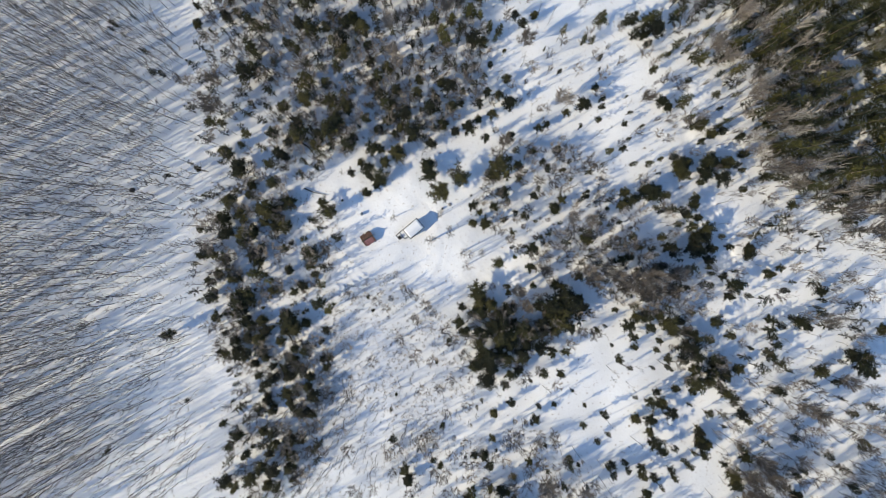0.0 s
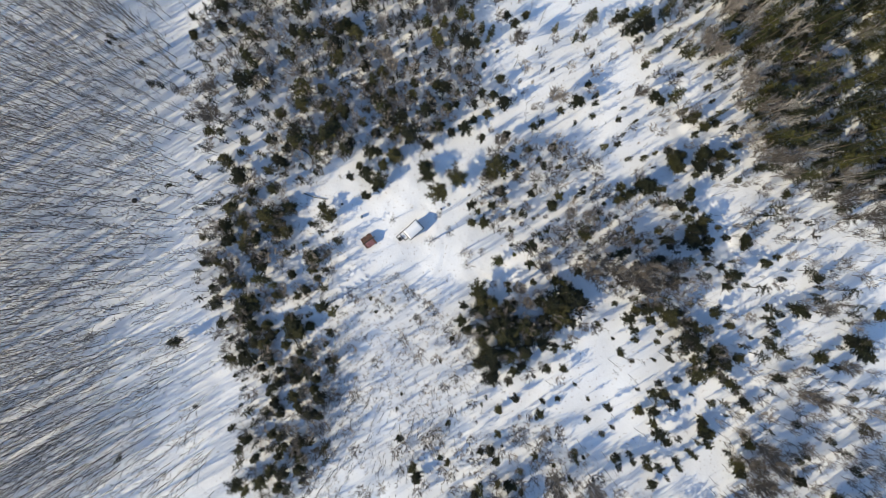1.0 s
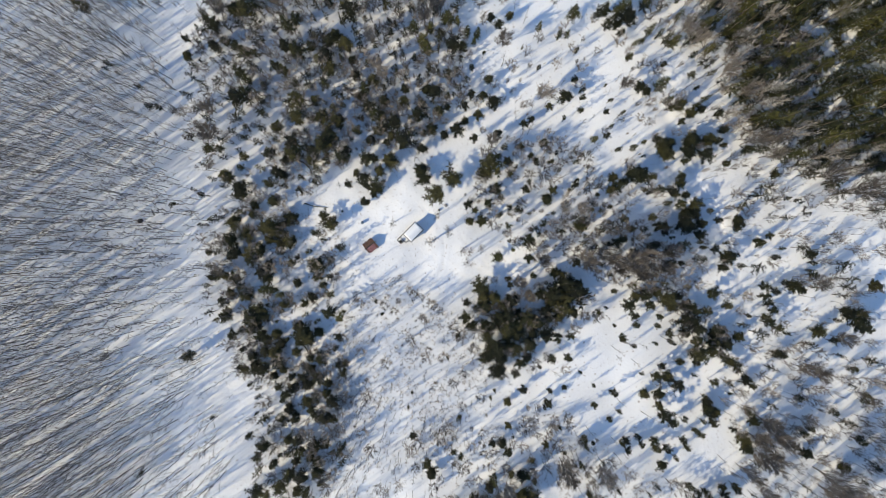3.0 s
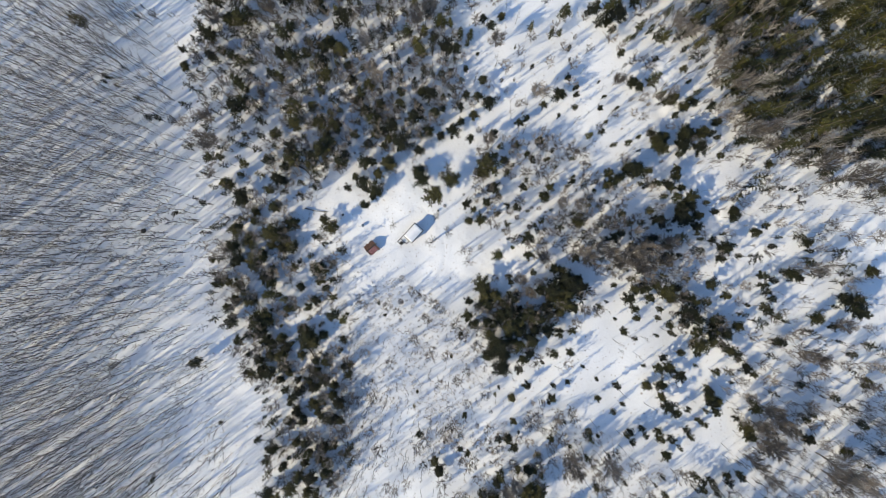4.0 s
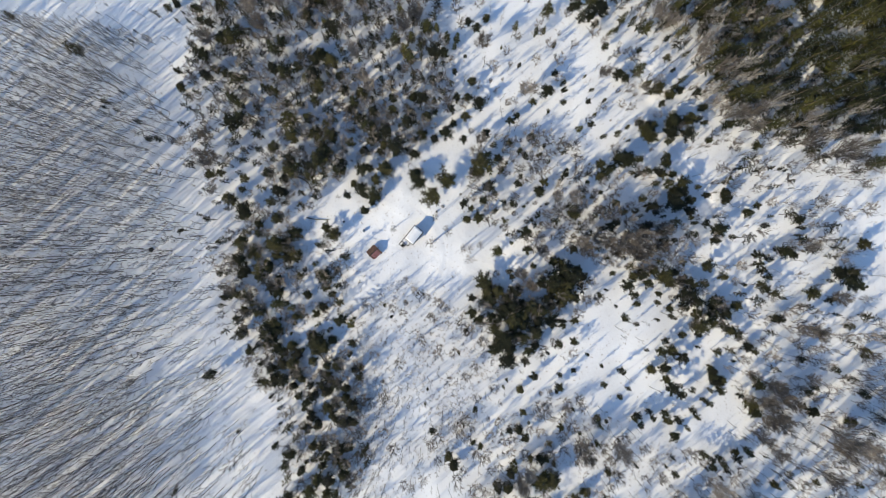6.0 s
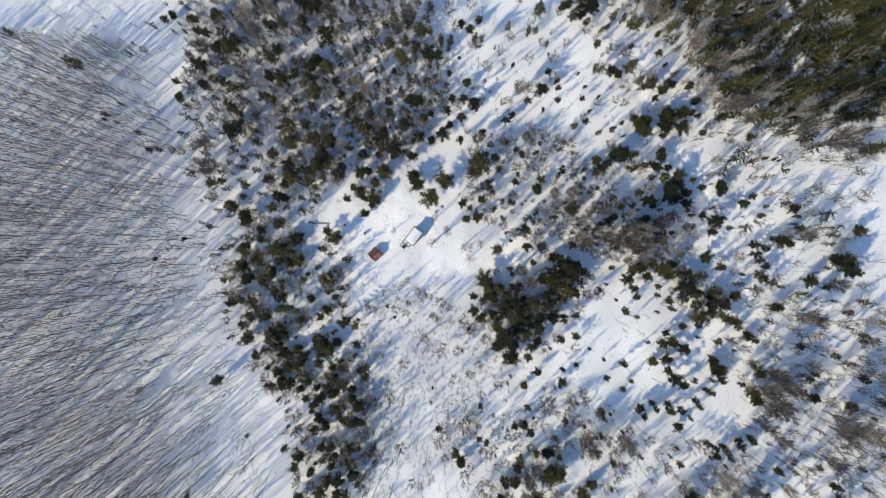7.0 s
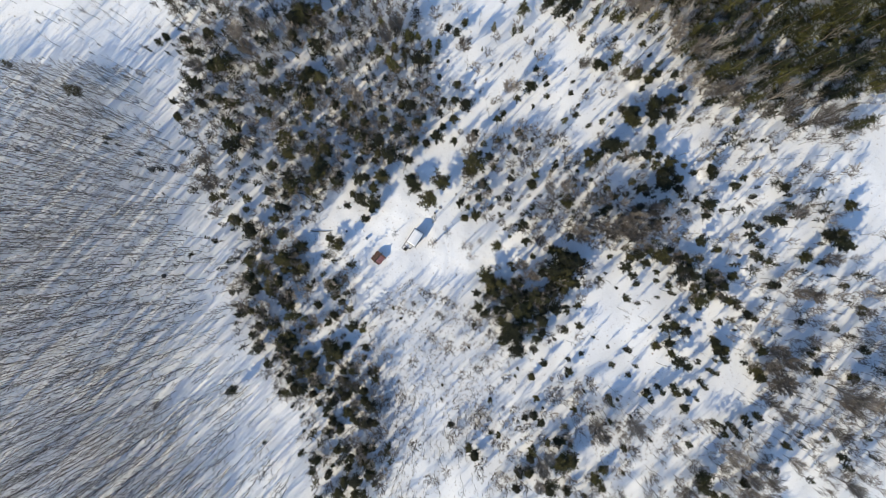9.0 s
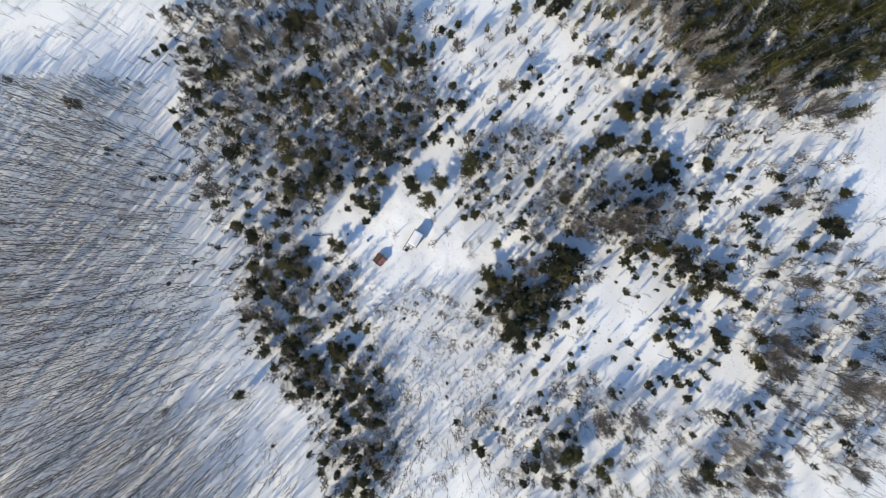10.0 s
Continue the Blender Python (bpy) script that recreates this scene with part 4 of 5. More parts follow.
firs += [
    (73.1, 46.8, 3.1, 12.2), (101.8, 0.1, 3.0, 10.9), (99.6, 10.0, 3.5, 12.9), (105.2, 14.2, 3.5, 12.1), (102.8, 19.0, 4.3, 15.4), (99.4, 21.1, 3.2, 13.0),
]
bushes = []
bushes += [
    (-69.2, -41.6, 1.4, 4.7), (-74.2, -16.5, 1.9, 5.4), (-73.8, -12.3, 1.3, 4.7), (-52.6, 12.2, 1.7, 5.7), (-52.8, 33.8, 2.4, 5.7), (-54.5, 34.5, 2.2, 6.0),
    (-55.3, 39.8, 2.2, 5.1), (-62.7, 44.1, 1.4, 4.3), (-52.9, 57.9, 1.3, 3.9), (-55.5, 57.6, 2.0, 6.0), (-64.4, 59.1, 2.7, 6.1), (-54.1, 64.1, 2.0, 5.8),
    (-65.9, 66.1, 1.2, 4.8), (-63.9, 67.7, 1.5, 4.6), (-78.4, 68.7, 1.1, 3.8), (-67.4, 73.6, 1.7, 4.7), (-71.0, 75.6, 1.5, 4.7), (-64.7, 75.7, 2.4, 5.8),
    (-75.9, 76.8, 2.4, 5.3), (-77.6, 84.2, 1.9, 5.9), (-22.5, -37.1, 1.6, 5.1), (-41.3, -34.6, 1.4, 5.1), (-32.2, -22.4, 2.4, 6.6), (-29.9, -13.6, 2.4, 6.4),
]
bushes += [
    (-24.0, 3.9, 2.2, 6.3), (-26.3, 5.2, 2.9, 7.1), (-49.4, 15.7, 1.4, 4.5), (-24.7, 16.1, 2.4, 6.6), (-27.1, 16.7, 2.2, 6.4), (-23.7, 21.3, 2.4, 5.3),
    (-51.1, 22.1, 1.7, 4.5), (-52.3, 24.0, 1.7, 4.5), (-42.6, 26.4, 2.2, 5.7), (-27.5, 26.9, 2.4, 6.7), (-44.0, 28.0, 2.6, 6.4), (-46.3, 28.4, 4.1, 9.3),
    (-37.6, 29.6, 3.1, 6.7), (-49.5, 30.7, 2.9, 6.9), (-26.3, 31.4, 2.9, 6.2), (-34.2, 33.6, 2.9, 7.0), (-46.5, 33.9, 3.6, 7.2), (-34.9, 38.2, 3.1, 6.0),
    (-25.1, 39.7, 3.1, 6.8), (-36.3, 41.4, 3.1, 7.1), (-32.8, 44.0, 3.1, 7.8), (-35.4, 47.3, 2.9, 6.3), (-47.0, 47.5, 2.9, 7.6), (-23.4, 47.6, 2.9, 7.3),
]
bushes += [
    (-32.2, 54.1, 3.2, 6.4), (-42.2, 55.0, 3.5, 8.2), (-30.2, 55.6, 3.8, 9.0), (-44.7, 56.5, 2.4, 6.8), (-26.1, 59.4, 4.3, 9.2), (-31.3, 59.7, 4.8, 9.1),
    (-49.2, 67.5, 1.7, 5.1), (-47.0, 68.9, 0.8, 3.9), (-48.2, 72.2, 3.2, 7.4), (5.3, -58.9, 3.5, 6.9), (7.1, -54.2, 4.6, 10.2), (1.0, -49.0, 2.2, 5.8),
    (4.4, -48.5, 1.9, 4.6), (-1.9, -47.4, 2.6, 5.9), (5.0, -46.2, 1.9, 4.7), (5.0, -43.9, 2.2, 5.7), (-4.7, -42.4, 2.6, 5.5), (-3.7, -41.7, 2.4, 6.1),
    (-1.3, -41.5, 3.1, 6.5), (2.6, -39.8, 2.6, 6.9), (6.1, -37.4, 1.8, 5.6), (-19.0, -27.2, 2.2, 5.2), (-10.6, -20.5, 1.1, 4.6), (-16.7, -18.8, 2.4, 6.2),
]
bushes += [
    (-7.2, -15.6, 1.4, 4.3), (-11.1, -14.8, 1.9, 6.0), (-10.5, -10.8, 2.9, 5.7), (-19.8, -9.7, 1.9, 5.2), (9.5, 10.4, 2.2, 5.9), (6.1, 10.6, 1.7, 4.5),
    (-1.3, 16.7, 2.2, 5.7), (-10.5, 21.8, 2.2, 6.4), (-16.4, 22.7, 1.7, 4.8), (-3.1, 24.6, 2.4, 6.4), (-18.0, 25.9, 2.4, 5.5), (-16.1, 29.6, 2.6, 7.2),
    (6.6, 31.7, 3.1, 8.0), (-17.2, 33.8, 2.9, 6.1), (5.0, 35.4, 2.6, 6.8), (-7.0, 35.9, 3.1, 6.7), (3.2, 36.6, 2.9, 5.8), (6.6, 36.8, 3.1, 6.4),
    (-2.5, 37.0, 2.6, 6.7), (-20.7, 37.7, 2.6, 6.2), (-9.0, 37.8, 3.4, 7.5), (-18.6, 38.6, 2.4, 5.4), (0.9, 38.7, 3.1, 6.3), (-4.1, 39.3, 2.9, 6.5),
]
bushes += [
    (4.4, 39.8, 3.1, 7.0), (-10.3, 39.9, 3.6, 8.5), (-5.9, 41.6, 2.9, 6.6), (-10.8, 45.6, 3.8, 7.6), (-5.3, 48.0, 3.1, 7.9), (0.9, 48.9, 4.6, 9.6),
    (4.0, 50.8, 4.0, 8.9), (-7.4, 51.7, 2.4, 6.6), (-11.5, 53.3, 3.2, 7.1), (3.0, 54.8, 3.0, 6.4), (-13.0, 56.4, 3.8, 7.1), (36.8, -69.1, 4.8, 9.9),
    (29.8, -68.0, 2.4, 6.5), (23.0, -66.8, 2.7, 7.2), (31.8, -66.2, 2.7, 7.2), (39.8, -62.5, 2.0, 5.5), (34.4, -62.3, 2.2, 5.7), (37.8, -60.9, 2.4, 6.9),
    (20.1, -53.5, 3.0, 6.0), (29.9, -51.3, 4.6, 8.8), (26.6, -51.9, 2.7, 6.5), (22.6, -51.5, 3.5, 7.8), (21.3, -49.0, 3.6, 8.0), (21.2, -46.8, 1.9, 4.8),
]
bushes += [
    (26.4, -46.6, 1.7, 5.0), (23.5, -46.1, 2.2, 5.2), (29.4, -45.1, 1.9, 5.1), (20.4, -41.1, 2.9, 6.1), (15.7, -39.3, 2.2, 5.4), (17.4, -36.6, 2.9, 7.0),
    (15.2, -36.5, 2.6, 6.1), (26.5, -20.4, 1.7, 4.5), (17.4, -12.3, 3.4, 7.4), (15.6, -9.1, 3.8, 8.4), (37.0, -8.4, 3.8, 7.5), (22.2, -7.4, 2.6, 5.9),
    (36.1, -6.2, 3.4, 7.3), (33.7, -5.0, 3.4, 7.9), (21.4, -5.0, 3.4, 6.4), (30.1, -5.0, 3.8, 8.4), (29.0, -3.3, 2.6, 5.5), (22.6, -2.2, 2.4, 6.7),
    (15.9, -0.5, 2.2, 5.2), (35.7, -0.5, 2.6, 6.9), (33.5, -0.5, 2.9, 5.8), (25.4, -0.5, 2.9, 6.7), (37.4, -0.5, 3.1, 6.5), (28.1, 0.7, 3.1, 7.6),
]
bushes += [
    (22.5, 0.7, 2.9, 7.3), (19.2, 1.8, 2.9, 6.0), (31.8, 1.9, 2.9, 5.8), (14.6, 1.8, 2.6, 6.7), (25.9, 3.3, 3.1, 6.8), (35.2, 3.3, 2.6, 6.1),
    (16.9, 4.1, 2.9, 6.4), (10.7, 4.1, 2.4, 5.8), (23.3, 4.5, 2.4, 6.2), (30.4, 5.2, 3.4, 7.2), (22.0, 5.5, 3.1, 6.2), (33.4, 5.6, 2.9, 6.7),
    (26.7, 5.8, 3.4, 8.5), (13.5, 5.8, 2.6, 6.8), (20.4, 5.8, 2.2, 6.1), (30.5, 8.4, 3.1, 7.9), (28.3, 9.0, 2.9, 6.6), (17.8, 12.9, 1.4, 4.4),
    (32.4, 14.3, 1.9, 5.8), (31.8, 15.8, 1.4, 4.1), (17.4, 18.2, 2.9, 7.3), (25.0, 18.8, 2.4, 5.4), (12.8, 21.5, 3.4, 7.7), (11.1, 23.9, 3.1, 7.0),
]
bushes += [
    (21.2, 26.7, 2.4, 6.5), (20.3, 28.6, 3.1, 6.1), (16.2, 30.2, 2.9, 7.1), (24.4, 30.2, 4.1, 9.2), (18.1, 31.8, 2.9, 5.8), (20.2, 34.0, 1.9, 5.6),
    (17.5, 34.1, 2.4, 5.6), (28.2, 35.8, 1.9, 5.7), (22.4, 36.8, 2.9, 7.7), (34.6, 41.6, 2.2, 4.9), (17.3, 42.2, 3.4, 7.2), (69.5, -79.8, 3.0, 6.9),
    (67.2, -79.3, 2.4, 6.9), (53.6, -75.9, 3.8, 9.0), (50.2, -74.0, 4.8, 8.1), (64.0, -73.7, 2.7, 5.7), (56.4, -72.3, 4.0, 8.1), (52.1, -70.8, 3.8, 8.7),
    (62.6, -69.7, 3.5, 8.2), (55.0, -68.5, 3.8, 8.1), (60.0, -68.8, 2.4, 6.8), (69.3, -67.2, 2.4, 6.6), (52.6, -66.3, 3.0, 7.6), (49.1, -64.0, 4.6, 9.5),
]
bushes += [
    (71.2, -64.9, 2.4, 5.6), (63.6, -58.7, 3.5, 8.1), (58.1, -55.2, 2.2, 6.1), (60.8, -54.5, 3.5, 8.5), (59.9, -54.2, 2.4, 5.4), (63.2, -51.6, 3.5, 6.5),
    (67.7, -47.6, 4.3, 8.3), (63.0, -47.3, 5.3, 9.4), (65.1, -43.7, 5.3, 9.8), (71.6, -40.2, 1.4, 4.0), (68.0, -23.6, 1.7, 5.2), (48.7, -11.9, 3.1, 6.9),
    (43.4, -9.4, 4.6, 8.5), (47.5, -9.2, 3.4, 6.6), (67.6, -8.6, 1.6, 5.0), (40.7, -8.2, 4.6, 8.0), (61.2, 0.1, 2.4, 9.3), (63.9, 1.8, 1.7, 7.0),
    (61.1, 2.3, 2.9, 10.2), (68.1, 5.2, 2.2, 7.2), (69.3, 7.2, 2.4, 8.2), (60.4, 10.6, 3.1, 10.2), (57.5, 10.8, 2.4, 8.5), (49.8, 12.2, 2.2, 5.6),
]
bushes += [
    (44.4, 15.7, 1.3, 5.0), (56.6, 15.9, 3.1, 8.5), (67.7, 16.0, 4.1, 12.0), (63.2, 19.8, 2.4, 8.5), (42.4, 20.5, 1.1, 3.9), (60.4, 23.6, 2.9, 8.7),
    (69.3, 24.2, 3.1, 8.8), (48.5, 24.9, 2.2, 6.0), (44.9, 26.4, 2.6, 6.2), (66.9, 26.5, 4.1, 10.9), (62.6, 27.6, 2.6, 9.1), (52.2, 28.3, 2.6, 7.0),
    (42.1, 30.6, 3.4, 7.9), (63.4, 30.7, 3.4, 9.3), (53.9, 33.4, 2.4, 8.9), (44.4, 33.9, 2.2, 6.1), (61.0, 33.8, 2.9, 10.3), (66.6, 34.0, 3.4, 9.5),
    (49.2, 35.1, 2.2, 5.8), (67.5, 37.3, 3.1, 10.2), (57.7, 38.3, 3.4, 9.4), (55.4, 40.7, 3.8, 9.9), (63.7, 44.1, 3.8, 10.8), (66.5, 46.2, 3.4, 9.5),
]
bushes += [
    (56.6, 46.3, 3.1, 10.4), (61.2, 47.4, 3.4, 9.4), (76.4, -83.4, 3.2, 6.6), (73.1, -78.4, 4.6, 9.4), (77.2, -78.2, 3.0, 7.1), (75.0, -68.2, 3.0, 7.9),
    (73.1, -65.4, 4.0, 9.4), (72.3, -65.9, 2.4, 5.9), (81.3, -60.6, 4.0, 8.2), (76.8, -56.4, 6.7, 12.6), (75.1, -49.6, 2.9, 6.7), (85.7, -48.6, 2.6, 6.5),
    (88.4, -47.6, 2.4, 5.8), (72.2, -44.1, 2.2, 6.4), (78.0, -43.1, 3.1, 7.8), (72.6, -41.4, 2.9, 7.3), (83.1, -40.9, 2.2, 6.2), (81.6, -39.7, 1.9, 5.9),
    (77.7, -35.1, 3.4, 6.9), (74.0, -33.1, 3.6, 8.7), (86.5, -29.2, 3.1, 6.4), (83.1, -27.7, 4.3, 7.7), (79.1, -15.2, 3.4, 7.4), (81.3, -14.3, 2.6, 5.7),
]
bushes += [
    (78.9, -2.2, 1.4, 4.3), (86.5, 3.1, 7.3, 15.9), (86.8, 3.5, 3.1, 8.4), (73.5, 3.5, 2.2, 7.9), (82.0, 7.1, 5.5, 12.3), (78.9, 7.9, 2.9, 10.4),
    (80.8, 11.1, 5.0, 10.6), (91.7, 11.3, 3.8, 10.5), (71.1, 12.6, 3.8, 10.3), (72.4, 16.0, 4.6, 10.4), (74.4, 16.4, 5.5, 12.2), (95.9, 20.6, 3.5, 9.6),
    (71.2, 22.8, 3.8, 10.0), (70.4, 25.8, 3.8, 10.6), (80.6, 34.1, 2.6, 8.9), (85.6, 39.7, 4.1, 10.7), (72.2, 40.7, 4.3, 10.9), (71.1, 44.0, 4.1, 11.2),
    (76.8, -33.4, 3.6, 7.6), (30.8, -55.0, 3.3, 6.5), (62.3, -41.2, 2.6, 6.5), (64.5, -51.5, 5.1, 9.6), (77.6, -60.6, 5.4, 11.3), (84.6, -63.0, 5.1, 8.8),
]
bushes += [
    (77.3, -60.1, 3.8, 8.1), (64.7, -60.9, 3.3, 6.9), (20.9, -42.0, 2.8, 6.9), (-2.4, -43.2, 2.8, 7.2), (9.1, -53.0, 3.6, 8.0), (-7.5, -53.6, 2.6, 6.4),
    (3.1, -48.8, 1.8, 5.8), (2.1, -51.2, 1.8, 4.7), (25.8, 20.1, 3.1, 8.0), (33.2, 14.1, 2.3, 5.8), (13.6, 1.6, 2.6, 6.5), (63.8, 10.8, 2.8, 8.0),
    (62.2, 10.5, 2.3, 7.1), (35.6, 5.6, 2.6, 5.6), (-53.9, -1.1, 1.5, 4.9), (-50.0, 9.4, 1.8, 4.8), (-44.1, -26.8, 1.8, 5.6), (39.2, -6.9, 5.1, 8.8),
    (42.7, -6.2, 5.1, 10.3), (30.6, -6.7, 3.8, 9.0), (47.9, -5.8, 4.3, 9.3), (41.2, -9.7, 3.8, 9.0),
]


# ---- where the woods stand, in plan ----
NORTH_WOOD = [(-45, 74), (-46, 58), (-51, 42), (-53, 30), (-47, 18), (-42, 12), (-26, 14), (-16, 22), (-5, 21), (10, 30), (9, 50), (14, 75)]
EAST_BELT = [(47.8, 62), (48, 46), (59, 35), (65, 18), (79, 7), (110, 2), (130, 6), (112, 14), (90, 16), (84, 30), (78, 46), (66, 64)]
MIDDLE_BELT = [(7, 15), (14, 22), (28, 22), (40, 6), (54, -4), (50, -13), (36, -10), (20, -6), (9, 4)]
MEADOW = [(14, 22), (8, 32), (10, 58), (46, 58), (48, 46), (59, 34), (65, 18), (79, 6), (64, 6), (52, -3), (40, 6), (28, 22)]
EAST = [(50, -6), (64, 6), (80, 6), (104, 0), (98, -16), (100, -30), (56, -36), (44, -20)]
SOUTH_EAST = [(56, -36), (98, -28), (112, -60), (96, -84), (70, -84), (62, -60)]
DENSE = [(30, 3), (40, 1), (54, -5), (57, -14), (44, -15), (30, -8)]
CLUMP = [(3, -12), (14, -6), (32, -6), (34, -16), (24, -30), (8, -28)]
WEST_STRIP = [(-52, 10), (-40, 14), (-24, 10), (-20, 2), (-26, -12), (-27, -30), (-24, -46), (-34, -58), (-48, -58), (-44, -30), (-52, -8)]
SOUTH = [(-8, -42), (24, -38), (36, -52), (60, -62), (56, -92), (-6, -72)]


NE_EDGE = [(56, 110), (57, 60), (63, 45), (67, 32), (69, 20), (79, 11), (93, 8), (110, 6), (150, 4), (150, 110)]


def inside(poly, x, y):
    hit = False
    for (ax, ay), (bx, by) in zip(poly, poly[1:] + poly[:1]):
        if (ay > y) != (by > y) and x < (bx - ax) * (y - ay) / (by - ay) + ax:
            hit = not hit
    return hit


used = set()
rng = random.Random(21)
old_spruce = [tree("spruce_tree", spruce_geo(k, stations=(0.26, 0.40, 0.54, 0.68, 0.82, 0.95)), (BARK, SPRUCE), "dark green spruce tree standing in snow", "tree", "spruce trees") for k in range(6)]
bushy_pine = [tree("pine_tree", pine_geo(20 + k, 10.0, 1.45, 9, 6, 0.3, 3, 6), (BARK, SPRUCE), "dark olive pine with an uneven tufted crown in snow", "tree", "pine trees") for k in range(6)]
young_pine = [tree("young_pine", pine_geo(40 + k), (BARK, SPRUCE), "slim young pine with a bare stem in open snow", "tree", "young pines") for k in range(6)]
small_pine = [tree("pine_sapling", pine_geo(50 + k, 7.0, 0.9, 6, 4, 0.4, 3, 6), (BARK, SPRUCE), "thin pine sapling with a small tufted top in snow", "tree", "pine saplings") for k in range(5)]
fir = [tree("fir_tree", spruce_geo(60 + k, 12.0, 1.7, 13, 6, 0.2, (0.3, 0.5, 0.7, 0.9)), (BARK, FIR), "tall olive green fir tree with spreading boughs in snow", "tree", "fir trees") for k in range(5)]
bush = [tree("bare_tree", bush_geo(80 + k), (LIMB, TWIG), "leafless grey-brown tree with a spreading twiggy crown", "tree", "bare spreading trees") for k in range(6)]
for x, y, d, h in spruces:
    if d >= 2.3:
        kind, reach, tall = (old_spruce, 1.5, 10.0) if rng.random() < 0.55 else (bushy_pine, 1.45, 10.0)
    else:
        kind, reach, tall = (young_pine, 1.2, 8.0) if d >= 1.6 else (small_pine, 0.9, 7.0)
    set_down(rng.choice(kind), used, x, y, 0.5 * d / reach * (1.14 if inside(NORTH_WOOD, x, y) or inside(CLUMP, x, y) or inside(WEST_STRIP, x, y) else 1.02), h / tall, rng.uniform(0, 6.28))
for x, y, d, h in firs:
    set_down(rng.choice(fir), used, x, y, 0.5 * d / 1.7 * (1.5 if inside(NE_EDGE, x, y) else 1.12), h / 12.0, rng.uniform(0, 6.28))
broad_bush = [tree("broad_bare_tree", bush_geo(85 + k, 8.0, 1.1, 8, 14, 18, 0.05), (LIMB, TWIG), "broad leafless tree with a dense grey-brown haze of twigs", "tree", "broad bare trees") for k in range(3)]
pale_bush = [tree("pale_bare_tree", bush_geo(90 + k, 9.0, 1.0, 4, 10, 9, 0.05), (PALE, PALE), "leafless tree with pale grey limbs at the wood's edge", "tree", "pale bare trees") for k in range(4)]
for x, y, d, h in bushes:
    set_down(rng.choice(pale_bush if inside(NE_EDGE, x, y) else broad_bush if d > 3.3 else bush), used, x, y, d / 4.4, h / 8.0, rng.uniform(0, 6.28))

# ---- bare poles: the plantation, the thicket and the strays ----
PLANTATION = [(-153, 70), (-87.6, 70), (-57.7, 59.4), (-54.2, 34.3), (-48.2, 18.7), (-49.4, 4.3), (-51, -0.5), (-52, -10), (-53, -24.5), (-50, -39), (-50, -53.6), (-60, -86), (-166, -86)]
THICKET = [(-26.7, -10), (-9.8, -5.3), (2.2, -14.9), (8.2, -30.6), (-2.6, -43.8), (-26.7, -60), (-30.3, -39), (-26.7, -24.5)]
CLEARING = [(-17, 9.1), (-3.8, 18.7), (8.2, 6.0), (17.8, -2.5), (12, -9.5), (-7.4, -10), (-17, -2.9), (-21.8, 0.7)]


def scatter(x0, y0, x1, y1, step, keep):
    spots = []
    for i in range(int((x1 - x0) / step)):
        for j in range(int((y1 - y0) / step)):
            x, y = x0 + (i + rng.uniform(0.0, 1.0)) * step, y0 + (j + rng.uniform(0.0, 1.0)) * step
            if math.hypot(x, y) < 132 and rng.random() < keep(x, y):
                spots.append((x, y))
    return spots


def plantation_share(x, y):
    if not inside(PLANTATION, x, y):
        return 0.0
    edge = min(1.0, max(0.42, (-46 + min(0, 0.35 * y) - x) / 20))
    return edge * (0.95 + 0.5 * noise.noise(Vector((x * 0.06, y * 0.06, 3))))


def stray_share(x, y):
    if inside(PLANTATION, x, y) or inside(CLEARING, x, y) or inside(THICKET, x, y):
        return 0.0
    return (0.9 if x < -44 else 0.06 if inside(NE_EDGE, x, y) else 1.0 if x < 12 or inside(SOUTH_EAST, x, y) or inside(SOUTH, x, y) or inside(MIDDLE_BELT, x, y) or x > 60 else 0.5) * min(1.0, max(0.03, 0.5 + 1.5 * noise.noise(Vector((x * 0.055, y * 0.055, 8)))))


pole_spots = [(x, y, rng.uniform(8.0, 14.0)) for x, y in scatter(-138, -74, -45, 90, 1.75, plantation_share)]
thicket_spots = [(x, y, rng.uniform(3.5, 7.5)) for x, y in scatter(-31, -60, 9, -5, 1.55, lambda x, y: 0.7 if inside(THICKET, x, y) else 0.0)]
stray_spots = [(x, y, rng.uniform(3.5, 9.0) * (0.7 if x > 60 else 1.0)) for x, y in scatter(-130, -105, 130, 105, 3.0, stray_share)]
CLEARING_POLES = [(-2.3, 1.1, 8.5), (1.6, 3.0, 7.0), (5.2, -4.1, 8.5), (4.0, -1.6, 7.0), (5.7, -1.8, 7.5), (-0.8, 6.2, 8.0), (-10.2, 6.2, 4.0), (8.4, -1.7, 6.5), (-9.5, -6.0, 6.0)]
pole_geos = [pole_geo(100 + k) for k in range(8)]
slim_geos = [pole_geo(120 + k, 8.0, 7, 7, 0.065, 0.4, 0.4, 0.034) for k in range(8)]
tall_pole = [tree("bare_pole_tree", g, (POLE, TWIG), "tall slender leafless tree with a dark trunk", "tree", "slender bare trees") for g in pole_geos]
slim_pole = [tree("bare_sapling", g, (POLE, TWIG), "thin leafless young tree standing in snow", "tree", "bare saplings") for g in slim_geos]


